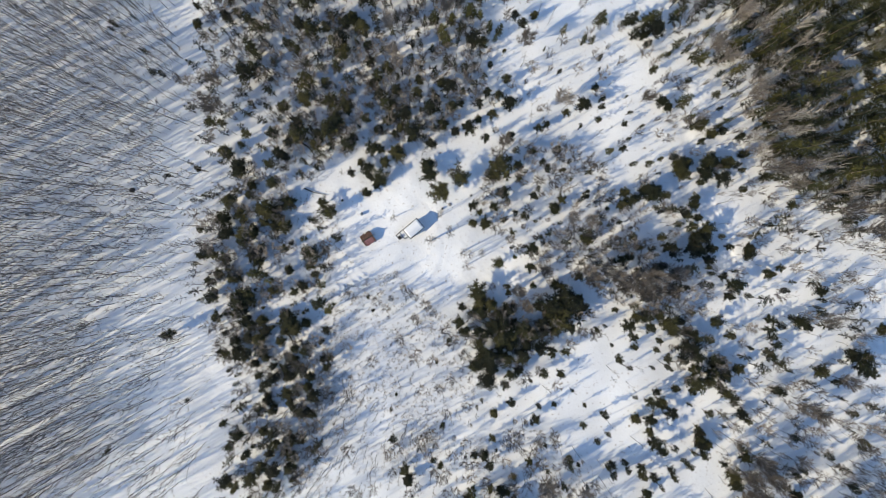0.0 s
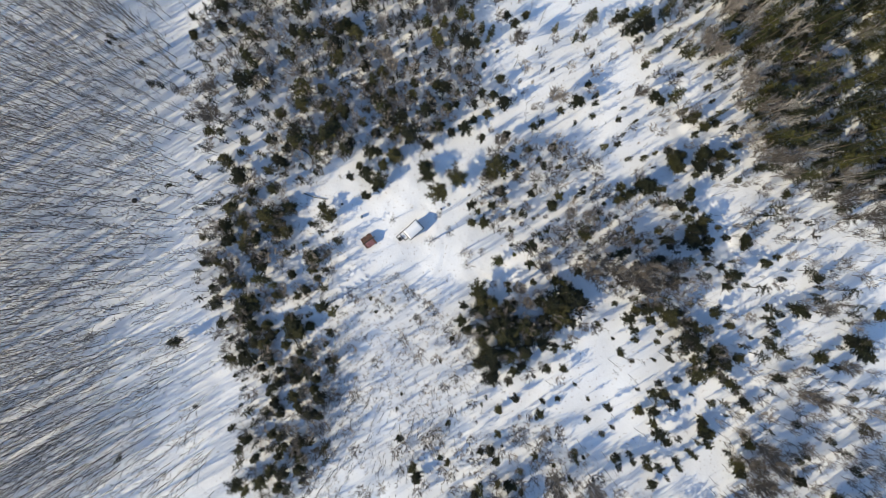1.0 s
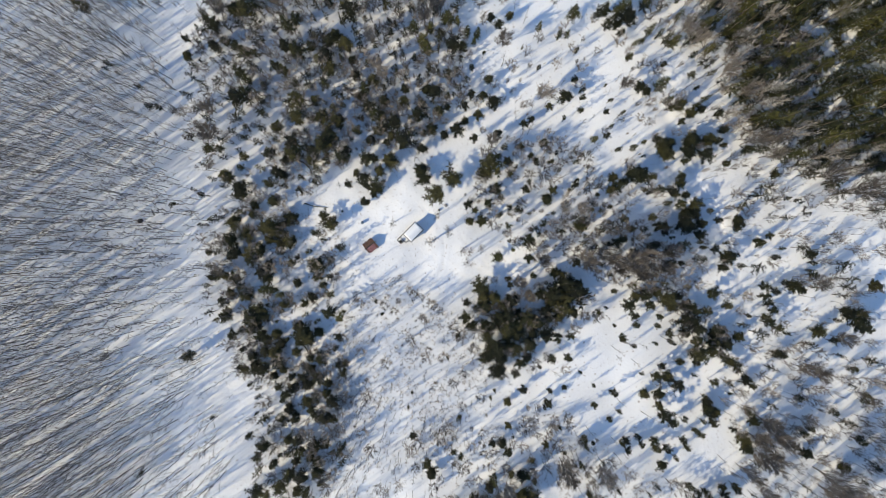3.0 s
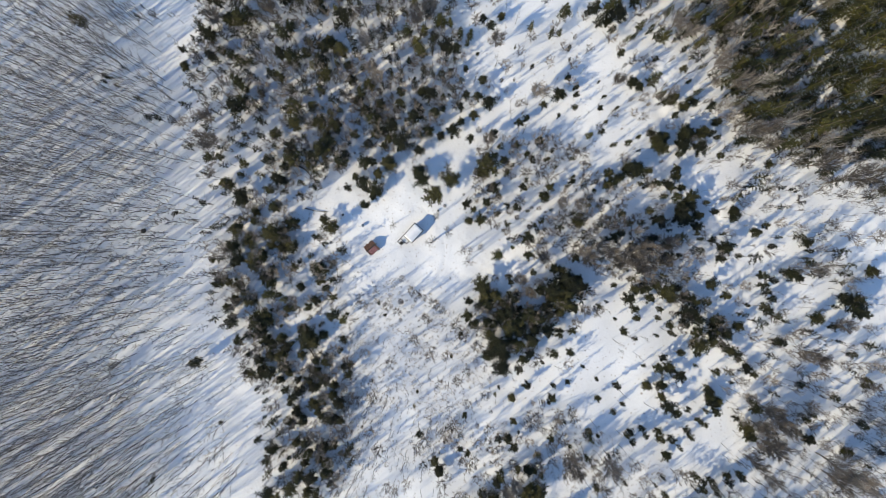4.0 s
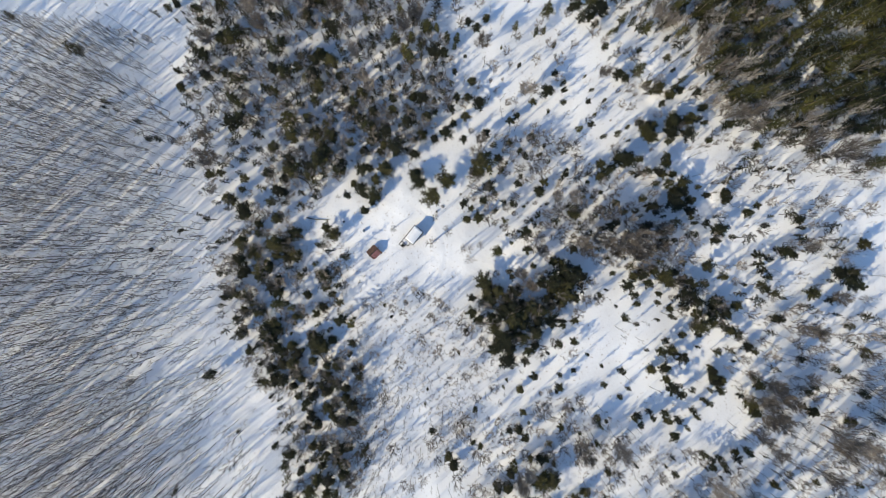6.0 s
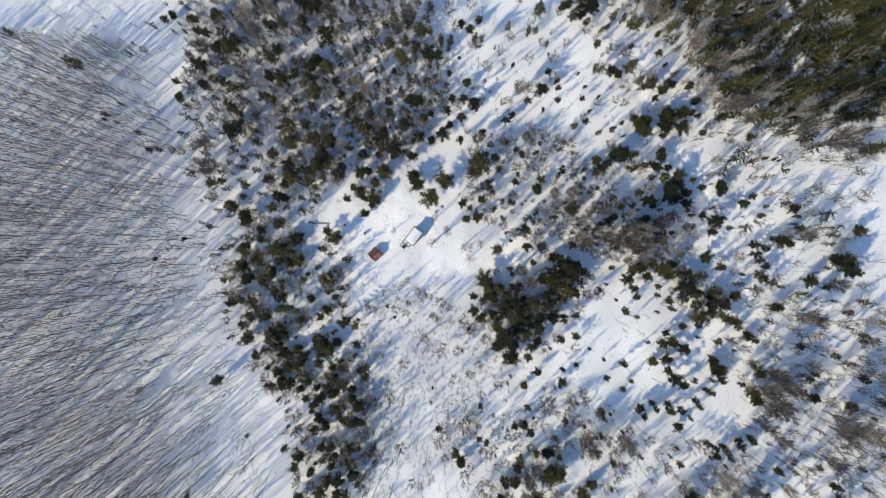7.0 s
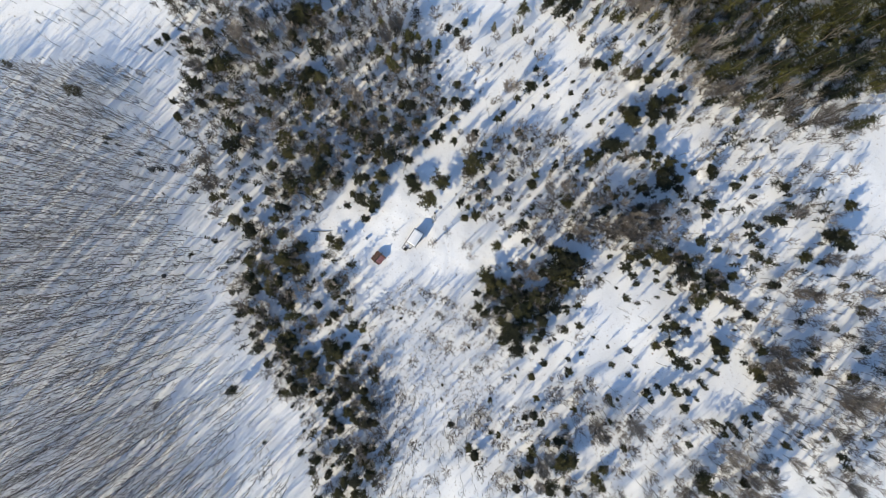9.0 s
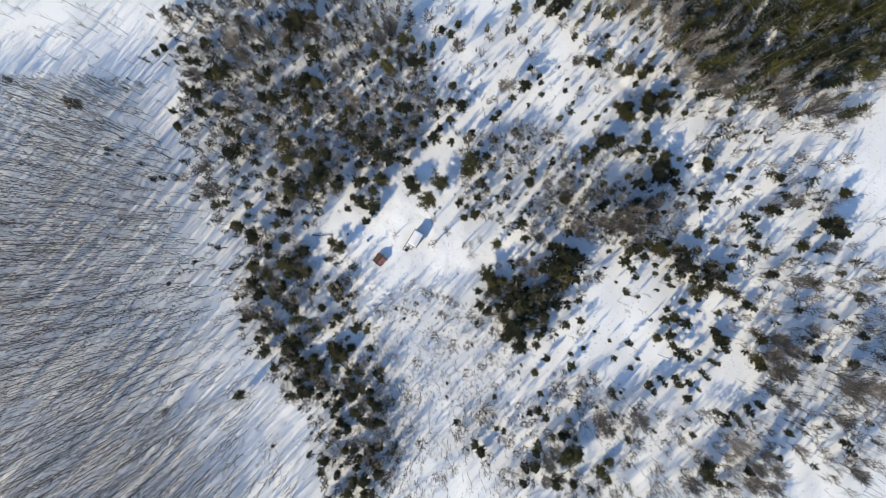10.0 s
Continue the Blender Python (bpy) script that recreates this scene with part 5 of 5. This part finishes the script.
def plant_poles(spots, models, geos, height, centre, single, name, label, mats):
    spots = sorted(spots, key=lambda s: ((s[0] - centre[0]) ** 2 + (s[1] - centre[1]) ** 2) * rng.uniform(0.04, 1.0))
    for x, y, h in spots[:single]:
        set_down(rng.choice(models), used, x, y, (h / height) ** 0.7 * rng.uniform(0.85, 1.2), h / height, rng.uniform(0, 6.28))
    packed = [[g.arrays() for g in pair] for pair in geos]
    pieces, tops = [], []
    for x, y, h in spots[single:]:
        w = (h / height) ** 0.7 * rng.uniform(0.85, 1.2)
        m = Matrix.Translation((x, y, at_ground(x, y) - 0.03)) @ Matrix.Rotation(rng.uniform(0, 6.28), 4, "Z") @ Matrix.Diagonal((w, w, h / height, 1))
        low, high = rng.choice(packed)
        pieces.append((*low, m))
        tops.append((*high, m))
    wood = stand(name, "poles", mats[0], pieces, label, "trees")
    for k in range(5):
        joined("twigs", mats[1], tops[k::5]).parent = wood


stout_pole = [tree("bare_garden_tree", pole_geo(140 + k, 8.0, 20, 7, 0.18, 0.25, 1.5, 0.035), (POLE, TWIG), "slim leafless tree with a stout dark trunk near the shed", "tree", "bare trees by the shed") for k in range(4)]
for x, y, h in CLEARING_POLES:
    set_down(rng.choice(stout_pole), used, x, y, 0.85, h / 8.0, rng.uniform(0, 6.28))
    if h > 6:
        set_down(rng.choice(stout_pole), used, x + rng.uniform(-0.7, 0.7), y + rng.uniform(0.3, 0.8), 0.65, 0.8 * h / 8.0, rng.uniform(0, 6.28))
plant_poles(pole_spots, tall_pole, pole_geos, 14.0, (-60, 5), 290, "bare_wood", "dense leafless wood of tall slender trees in snow", (GREY_POLE, TWIG))
plant_poles(thicket_spots + stray_spots, slim_pole, slim_geos, 8.0, (-2, -8), 290, "sapling_scrub", "thin leafless young trees scattered over the snow", (POLE, TWIG))

# ---- brushwood between the conifers ----
def brush_share(x, y):
    for poly, share in ((DENSE, 1.5), (NORTH_WOOD, 0.75 if x < -30 and y < 42 else 1.5), (EAST_BELT, 0.8), (MIDDLE_BELT, 1.0), (EAST, 0.45), (MEADOW, 0.16), (SOUTH_EAST, 0.8), (SOUTH, 0.75), (WEST_STRIP, 0.7), (CLUMP, 0.5), (THICKET, 0.3)):
        if inside(poly, x, y):
            return share * (0.85 + 0.9 * noise.noise(Vector((x * 0.09, y * 0.09, 17))))
    return 0.0


brush_geos = [bush_geo(300 + k, 5.0, 1.3, 4, 8, 14, 0.04) for k in range(6)]
brush_packed = [[g.arrays() for g in pair] for pair in brush_geos]
brush_pieces = []
for x, y in scatter(-60, -95, 122, 76, 2.5, brush_share):
    w = rng.uniform(0.65, 1.15)
    m = Matrix.Translation((x, y, at_ground(x, y) - 0.03)) @ Matrix.Rotation(rng.uniform(0, 6.28), 4, "Z") @ Matrix.Diagonal((w, w, rng.uniform(0.6, 1.2) * (1.25 if inside(DENSE, x, y) else 1.0), 1))
    (p, f), (q, g) = rng.choice(brush_packed)
    brush_pieces.append((np.concatenate([p, q]), np.concatenate([f, g + len(p)]), m))
stand("brushwood", "twigs", TWIG, brush_pieces, "leafless grey-brown brushwood between the conifers", "brushwood", 9)

pale_packed = [[g.arrays() for g in bush_geo(330 + k, 8.0, 1.0, 3, 9, 7, 0.06)] for k in range(4)]
pale_pieces = []
for x, y in scatter(44, -2, 130, 66, 2.8, lambda x, y: 0.0 if not inside(EAST_BELT, x, y) else 0.12 if inside(NE_EDGE, x, y) else 0.45):
    m = Matrix.Translation((x, y, at_ground(x, y) - 0.03)) @ Matrix.Rotation(rng.uniform(0, 6.28), 4, "Z") @ Matrix.Diagonal((0.8, 0.8, rng.uniform(0.6, 1.15), 1))
    (p, f), (q, g) = rng.choice(pale_packed)
    pale_pieces.append((np.concatenate([p, q]), np.concatenate([f, g + len(p)]), m))
stand("pale_brushwood", "limbs", PALE, pale_pieces, "pale grey leafless trees along the edge of the fir wood", "brushwood")

# ---- dead grass standing out of the snow ----
def tuft_geo(seed):
    rng = random.Random(seed)
    g = Geo()
    for n in range(9):
        a = rng.uniform(0, 6.28)
        r = Vector((math.cos(a), math.sin(a), 0)) * rng.uniform(0.0, 0.25)
        g.twig(r, r + Vector((math.cos(a) * 0.5, math.sin(a) * 0.5, rng.uniform(0.5, 1.1))) * rng.uniform(0.4, 0.8), 0.05)
    return g


def grass_share(x, y):
    share = 0.75 if inside(THICKET, x, y) else 0.35 if inside(WEST_STRIP, x, y) or inside(SOUTH, x, y) else 0.0
    return share * (0.5 + 1.2 * noise.noise(Vector((x * 0.11, y * 0.11, 31))))


tuft_packed = [tuft_geo(600 + k).arrays() for k in range(5)]
stand("dead_grass", "blades", STRAW, [(*rng.choice(tuft_packed), Matrix.Translation((x, y, at_ground(x, y) - 0.02)) @ Matrix.Rotation(rng.uniform(0, 6.28), 4, "Z")) for x, y in scatter(-52, -80, 62, 12, 0.62, grass_share)], "dry brown grass standing out of the snow", "grass")

# ---- small spruces filling the woods ----
fill_packed = [[g.arrays() for g in (spruce_geo(500 + k, 8.0, whorls=8, most=5, stations=(0.36, 0.6, 0.84)) if k % 2 else pine_geo(500 + k, 8.0, 1.5, 7, 4, 0.35, 3, 4))] for k in range(6)]
standing = [(x, y, d) for x, y, d, h in spruces + firs]
fill_crowns, fill_trunks = [], []
for x, y in scatter(-60, -60, 96, 80, 2.45, lambda x, y: (0.6 if x < -30 and y < 42 else 1.0) if inside(NORTH_WOOD, x, y) else 0.8 if inside(EAST_BELT, x, y) else 0.42 if inside(WEST_STRIP, x, y) else 0.12 if inside(EAST, x, y) or inside(SOUTH_EAST, x, y) else 0.8 if inside(DENSE, x, y) else 0.35 if inside(MIDDLE_BELT, x, y) else 0.0):
    d = rng.uniform(1.9, 3.2) if x > 45 else rng.uniform(1.3, 2.7)
    if any(math.hypot(x - a, y - b) < 0.42 * (d + e) for a, b, e in standing):
        continue
    m = Matrix.Translation((x, y, at_ground(x, y))) @ Matrix.Rotation(rng.uniform(0, 6.28), 4, "Z") @ Matrix.Diagonal((d / 3.0, d / 3.0, (3.0 + 1.7 * d) / 8.0, 1))
    t, c = rng.choice(fill_packed)
    fill_trunks.append((*t, m))
    fill_crowns.append((*c, m))
underwood = stand("spruce_underwood", "crowns", SPRUCE, fill_crowns, "small dark spruces between the larger trees, with low growth added to darken shaded gaps", "trees")
joined("trunks", BARK, fill_trunks).parent = underwood

# ---- the dense fir wood beyond ----
taken = [(x, y, d) for x, y, d, h in firs + spruces + bushes if x > 55 and y > 0]
wood_spots = [(x, y) for x, y in scatter(56, 5, 132, 80, 3.0, lambda x, y: 1.0 if inside(NE_EDGE, x, y) else 0.0) if all(math.hypot(x - a, y - b) > 0.45 * d + 0.8 for a, b, d in taken)]
wood_firs = [spruce_geo(200 + k, 14.0, 2.5, 11, 7, 0.24, (0.35, 0.6, 0.85)) for k in range(6)]
wood_packed = [[g.arrays() for g in pair] for pair in wood_firs]
crown_pieces, trunk_pieces = [], []
for x, y in wood_spots:
    w, h = rng.uniform(0.8, 1.15), rng.uniform(0.75, 1.15)
    m = Matrix.Translation((x, y, -0.05)) @ Matrix.Rotation(rng.uniform(0, 6.28), 4, "Z") @ Matrix.Diagonal((w, w, h, 1))
    t, c = rng.choice(wood_packed)
    trunk_pieces.append((*t, m))
    crown_pieces.append((*c, m))
# low dark spruce crowns added so the gaps between firs read as deep shade
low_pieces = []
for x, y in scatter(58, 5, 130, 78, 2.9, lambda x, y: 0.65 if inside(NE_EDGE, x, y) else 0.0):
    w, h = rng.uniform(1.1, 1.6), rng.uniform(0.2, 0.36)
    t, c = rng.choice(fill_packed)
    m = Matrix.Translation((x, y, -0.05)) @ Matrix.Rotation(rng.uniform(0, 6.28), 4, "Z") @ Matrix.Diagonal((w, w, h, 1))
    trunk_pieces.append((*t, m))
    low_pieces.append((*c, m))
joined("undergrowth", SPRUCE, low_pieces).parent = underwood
fir_wood = stand("fir_wood", "crowns", FIR, crown_pieces, "dense olive green fir wood in deep shade", "trees", 14)
joined("trunks", BARK, trunk_pieces).parent = fir_wood


# ---- the shed with its porch ----
def shed():
    base = pose(-5.9, 3.65, 0, 0, 0, 40.5)
    root = new("shed")
    root.matrix_basis = base
    tagged(root, "small gabled timber shed with snow-covered roof in a clearing", "shed")
    L, W, eave, ridge = 3.35, 2.2, 2.25, 2.8
    for sx, sy, w, d in ((0, W / 2 - 0.04, L, 0.08), (0, -W / 2 + 0.04, L, 0.08)):
        part("side_wall", boxes(WOOD, "side_wall", [(pose(sx, sy, -0.1), w, d, eave + 0.1)]), root)
    for sx in (-1, 1):
        bm = bmesh.new()
        x0, x1 = sx * (L / 2 - 0.08), sx * L / 2
        ring = ((-W / 2 + 0.08, -0.1), (W / 2 - 0.08, -0.1), (W / 2 - 0.08, eave), (0, ridge - 0.12), (-W / 2 + 0.08, eave))
        a, b = [bm.verts.new((x0, y, z)) for y, z in ring], [bm.verts.new((x1, y, z)) for y, z in ring]
        bm.faces.new(a), bm.faces.new(b[::-1])
        for k in range(5):
            bm.faces.new((a[k], b[k], b[(k + 1) % 5], a[(k + 1) % 5]))
        bmesh.ops.recalc_face_normals(bm, faces=bm.faces)
        me = bpy.data.meshes.new("gable_wall")
        bm.to_mesh(me)
        me.materials.append(WOOD)
        part("gable_wall", me, root)
    door = part("door", boxes(RUST, "door", [(pose(-L / 2 - 0.03, 0.1, 0.05), 0.05, 0.8, 1.75)]), root, "dark plank door")
    part("door_handle", boxes(DARK, "door_handle", [(pose(-L / 2 - 0.08, -0.2, 0.95), 0.05, 0.03, 0.14)]), door)
    slope = math.hypot(W / 2 + 0.18, (ridge - eave) * (W / 2 + 0.18) / (W / 2))
    tilt = math.degrees(math.atan2(ridge - eave, W / 2))
    for sg in (-1, 1):
        m = pose(0, 0, ridge - 0.1) @ pose(0, 0, 0, -sg * tilt, 0, 0) @ pose(0, sg * slope / 2, 0)
        part("roof", boxes(DARK, "roof", [(m, L + 0.42, slope, 0.07)]), root, "dark roof boards showing at the edges")
    for sx in (-1, 1):
        for sg in (-1, 1):
            m = pose(sx * (L / 2 + 0.22), 0, ridge - 0.16) @ pose(0, 0, 0, -sg * tilt, 0, 0) @ pose(0, sg * slope / 2, 0)
            part("barge_board", boxes(DARK, "barge_board", [(m, 0.05, slope + 0.03, 0.17)]), root)
    # snow lying on the roof
    bm = bmesh.new()
    xs, ys = np.linspace(-L / 2 - 0.14, L / 2 + 0.14, 20), np.linspace(-W / 2 - 0.08, W / 2 + 0.08, 15)
    rngs = np.random.RandomState(3)
    grid = []
    for layer in (0, 1):
        rows = []
        for x in xs:
            row = []
            for y in ys:
                z = ridge - (ridge - eave) * abs(y) / (W / 2) - 0.025
                e = min(1, (xs[-1] - abs(x)) / 0.18, (ys[-1] - abs(y)) / 0.18)
                if layer:
                    z += 0.05 + 0.17 * math.sqrt(max(e, 0)) + rngs.uniform(-0.012, 0.012) - 0.10 * math.exp(-(y / 0.2) ** 2)
                row.append(bm.verts.new((x, y, z)))
            rows.append(row)
        grid.append(rows)
    lo, hi = grid
    for i in range(19):
        for j in range(14):
            bm.faces.new((hi[i][j], hi[i + 1][j], hi[i + 1][j + 1], hi[i][j + 1]))
            bm.faces.new((lo[i][j + 1], lo[i + 1][j + 1], lo[i + 1][j], lo[i][j]))
    rim = [(i, 0) for i in range(19)] + [(19, j) for j in range(14)] + [(i, 14) for i in range(19, 0, -1)] + [(0, j) for j in range(14, 0, -1)]
    for (a, b), (c, d) in zip(rim, rim[1:] + rim[:1]):
        bm.faces.new((lo[a][b], lo[c][d], hi[c][d], hi[a][b]))
    bmesh.ops.recalc_face_normals(bm, faces=bm.faces)
    me = bpy.data.meshes.new("roof_snow")
    bm.to_mesh(me)
    me.materials.append(ROOF_SNOW)
    me.polygons.foreach_set("use_smooth", [True] * len(me.polygons))
    blanket = new("roof_snow", me)
    blanket.matrix_basis = base
    tagged(blanket, "thick white snow lying on the shed roof", "snow")

    # porch: two decks with posts and rails along the gable end
    porch = new("porch")
    porch.matrix_basis = base
    tagged(porch, "low timber porch with dark rails under snow beside the shed", "porch")
    for k in range(12):
        u = -1.98 - 0.16 * k
        y0 = -0.4 if u > -2.85 else 0.24
        part("deck_board", boxes(WOOD, "deck_board", [(pose(u, (y0 + 1.4) / 2, 0.36), 0.145, 1.4 - y0, 0.04)]), porch)
    for x, y in ((-1.96, -0.4), (-1.96, 1.4), (-2.87, -0.4), (-2.87, 1.4), (-3.8, 0.24), (-3.8, 1.4), (-2.87, 0.24)):
        part("post", boxes(WOOD, "post", [(pose(x, y, -0.2), 0.1, 0.1, 0.9)]), porch)
    for x, y, sx, sy in ((-2.88, 1.4, 1.9, 0.11), (-3.8, 0.82, 0.11, 1.05), (-3.33, 0.24, 0.93, 0.11), (-2.87, 0.5, 0.11, 1.69), (-2.41, -0.4, 0.81, 0.11)):
        part("rail", boxes(DARK, "rail", [(pose(x, y, 0.6), sx, sy, 0.07)]), porch)
    drift = Geo()
    drift.box(pose(-2.4, 0.5, 0.4), 0.82, 1.68, 0.2)
    drift.box(pose(-3.34, 0.82, 0.4), 0.8, 1.04, 0.18)
    cover = new("porch_snow", drift.mesh("porch_snow", ROOF_SNOW))
    cover.matrix_basis = base
    tagged(cover, "smooth white snow lying on the porch deck", "snow")
    stove = new("stove_box")
    stove.matrix_basis = base @ pose(-3.42, 0.6, 0.57)
    tagged(stove, "small blackened metal stove on the porch", "stove")
    part("stove_body", boxes(DARK, "stove_body", [(pose(0, 0, 0), 0.52, 0.52, 0.5)]), stove)
    pipe = Geo()
    pipe.tube([Vector((0.1, 0.1, 0.48)), Vector((0.1, 0.1, 0.95))], (0.06, 0.06), 10)
    part("stove_pipe", pipe.mesh("stove_pipe", DARK), stove)
    part("stove_lid", boxes(DARK, "stove_lid", [(pose(0, 0, 0.5), 0.58, 0.58, 0.03)]), stove)


def red_hut():
    root = new("red_hut")
    root.matrix_basis = pose(-15.6, 1.6, 0, 0, 0, 33)
    tagged(root, "low hut with a rusty red gabled roof in snow", "hut")
    L, W, eave, ridge = 2.5, 2.5, 0.8, 1.6
    for sy in (-1, 1):
        part("side_wall", boxes(RUST, "side_wall", [(pose(0, sy * (W / 2 - 0.12), -0.1), L - 0.2, 0.08, eave + 0.05)]), root)
    for sx in (-1, 1):
        x = sx * (L / 2 - 0.14)
        for k in range(12):
            y = -W / 2 + 0.22 + k * (W - 0.44) / 11
            part("wall_board", boxes(RUST, "wall_board", [(pose(x, y, -0.1), 0.05, 0.19, eave + 0.02 + (ridge - eave) * (1 - abs(y) / (W / 2)))]), root)
    tilt = math.degrees(math.atan2(ridge - eave, W / 2))
    slope = math.hypot(W / 2 + 0.1, (ridge - eave) * (W / 2 + 0.1) / (W / 2))
    for sg in (-1, 1):
        for k in range(7):
            reach = slope * (1.0, 0.86, 0.97, 0.9, 1.04, 0.8, 0.95)[(k + 2 * sg) % 7]
            m = pose(-L / 2 + (k + 0.5) * L / 7, 0, ridge) @ pose(0, 0, 0, -sg * tilt, 0, 0) @ pose(0, sg * reach / 2, 0.004 * (k % 2))
            # rusty sheets; sunlit south slope coloured paler red, the far slope and ends darker
            part("roof_sheet", boxes(RED if sg < 0 and 0 < k < 6 else RUST, "roof_sheet", [(m, L / 7 + 0.02, reach, 0.03)]), root)
    part("ridge_cap", boxes(DARK, "ridge_cap", [(pose(0.1, 0, ridge + 0.01), L + 0.7, 0.22, 0.07)]), root, "dark ridge beam sticking out at both ends")


shed()
red_hut()


# ---- small things lying about ----
def lump(name, x, y, r, h, mat, label, category, seed, sides=9):
    rs = random.Random(seed)
    bm = bmesh.new()
    bmesh.ops.create_icosphere(bm, subdivisions=2, radius=1)
    for v in bm.verts:
        k = 1 + 0.22 * noise.noise(v.co * 1.7 + Vector((seed, 0, 0)))
        v.co = Vector((v.co.x * r * k, v.co.y * r * k * 0.85, max(v.co.z, -0.4) * h * k))
    me = bpy.data.meshes.new(name)
    bm.to_mesh(me)
    me.materials.append(mat)
    ob = new(name, me)
    ob.matrix_basis = pose(x, y, at_ground(x, y) + 0.1 * h, 0, 0, rs.uniform(0, 360))
    return tagged(ob, label, category)


lump("boulder", -65.8, 11.9, 0.6, 0.7, DARK, "dark boulder poking out of the snow", "boulder", 1)
lump("boulder", -88.1, 6.7, 0.45, 0.5, GREY, "grey boulder half buried in snow", "boulder", 2)
lump("stone", 1.7, 8.8, 0.45, 0.25, GREY, "flat grey stone ringed by snow", "stone", 3)
lump("stump", 0.1, 7.9, 0.26, 0.6, DARK, "dark tree stump standing in snow", "stump", 4)
lump("stump", -21.1, 9.7, 0.28, 0.6, DARK, "dark tree stump beside a track in snow", "stump", 5)
barrel_geo = Geo()
barrel_geo.tube([Vector((0, 0, z)) for z in (-0.2, 0.05, 0.3, 0.6, 0.85, 0.86, 0.86)], (0.26, 0.29, 0.31, 0.31, 0.28, 0.25, 0.01), 16)
barrel = new("barrel", barrel_geo.mesh("barrel", BLUE, True))
barrel.matrix_basis = pose(-17.0, 6.9, 0.05, 14, 8, 0)
tagged(barrel, "faded blue barrel leaning in the snow", "barrel")


def log(points, radius, label):
    g = Geo()
    line = [Vector((x, y, at_ground(x, y) + z)) for x, y, z in points]
    g.tube(line, [radius * k for k in np.linspace(1.0, 0.35, len(line))], 7)
    way = line[1] - line[0]
    for k in range(1, len(line) - 1):
        g.tube([line[k], line[k] + Vector((way.y, -way.x, 0.9)).normalized() * 1.1], (radius * 0.35, 0.012), 3)
    tagged(new("fallen_log", g.mesh("fallen_log", POLE)), label, "log")


log([(-30.2, 22.1, 0.2), (-28.4, 21.1, 0.35), (-27.6, 20.2, 0.3), (-27.1, 19.3, 0.15)], 0.2, "dark fallen trunk lying on the snow")
log([(-29.3, 12.3, 0.2), (-27.2, 11.4, 0.3), (-24.2, 10.8, 0.12)], 0.14, "dark fallen branch lying on the snow")
log([(-33.0, -18.2, 0.3), (-32.0, -19.4, 0.3), (-31.3, -21.4, 0.2)], 0.22, "dark broken trunk lying among spruces")
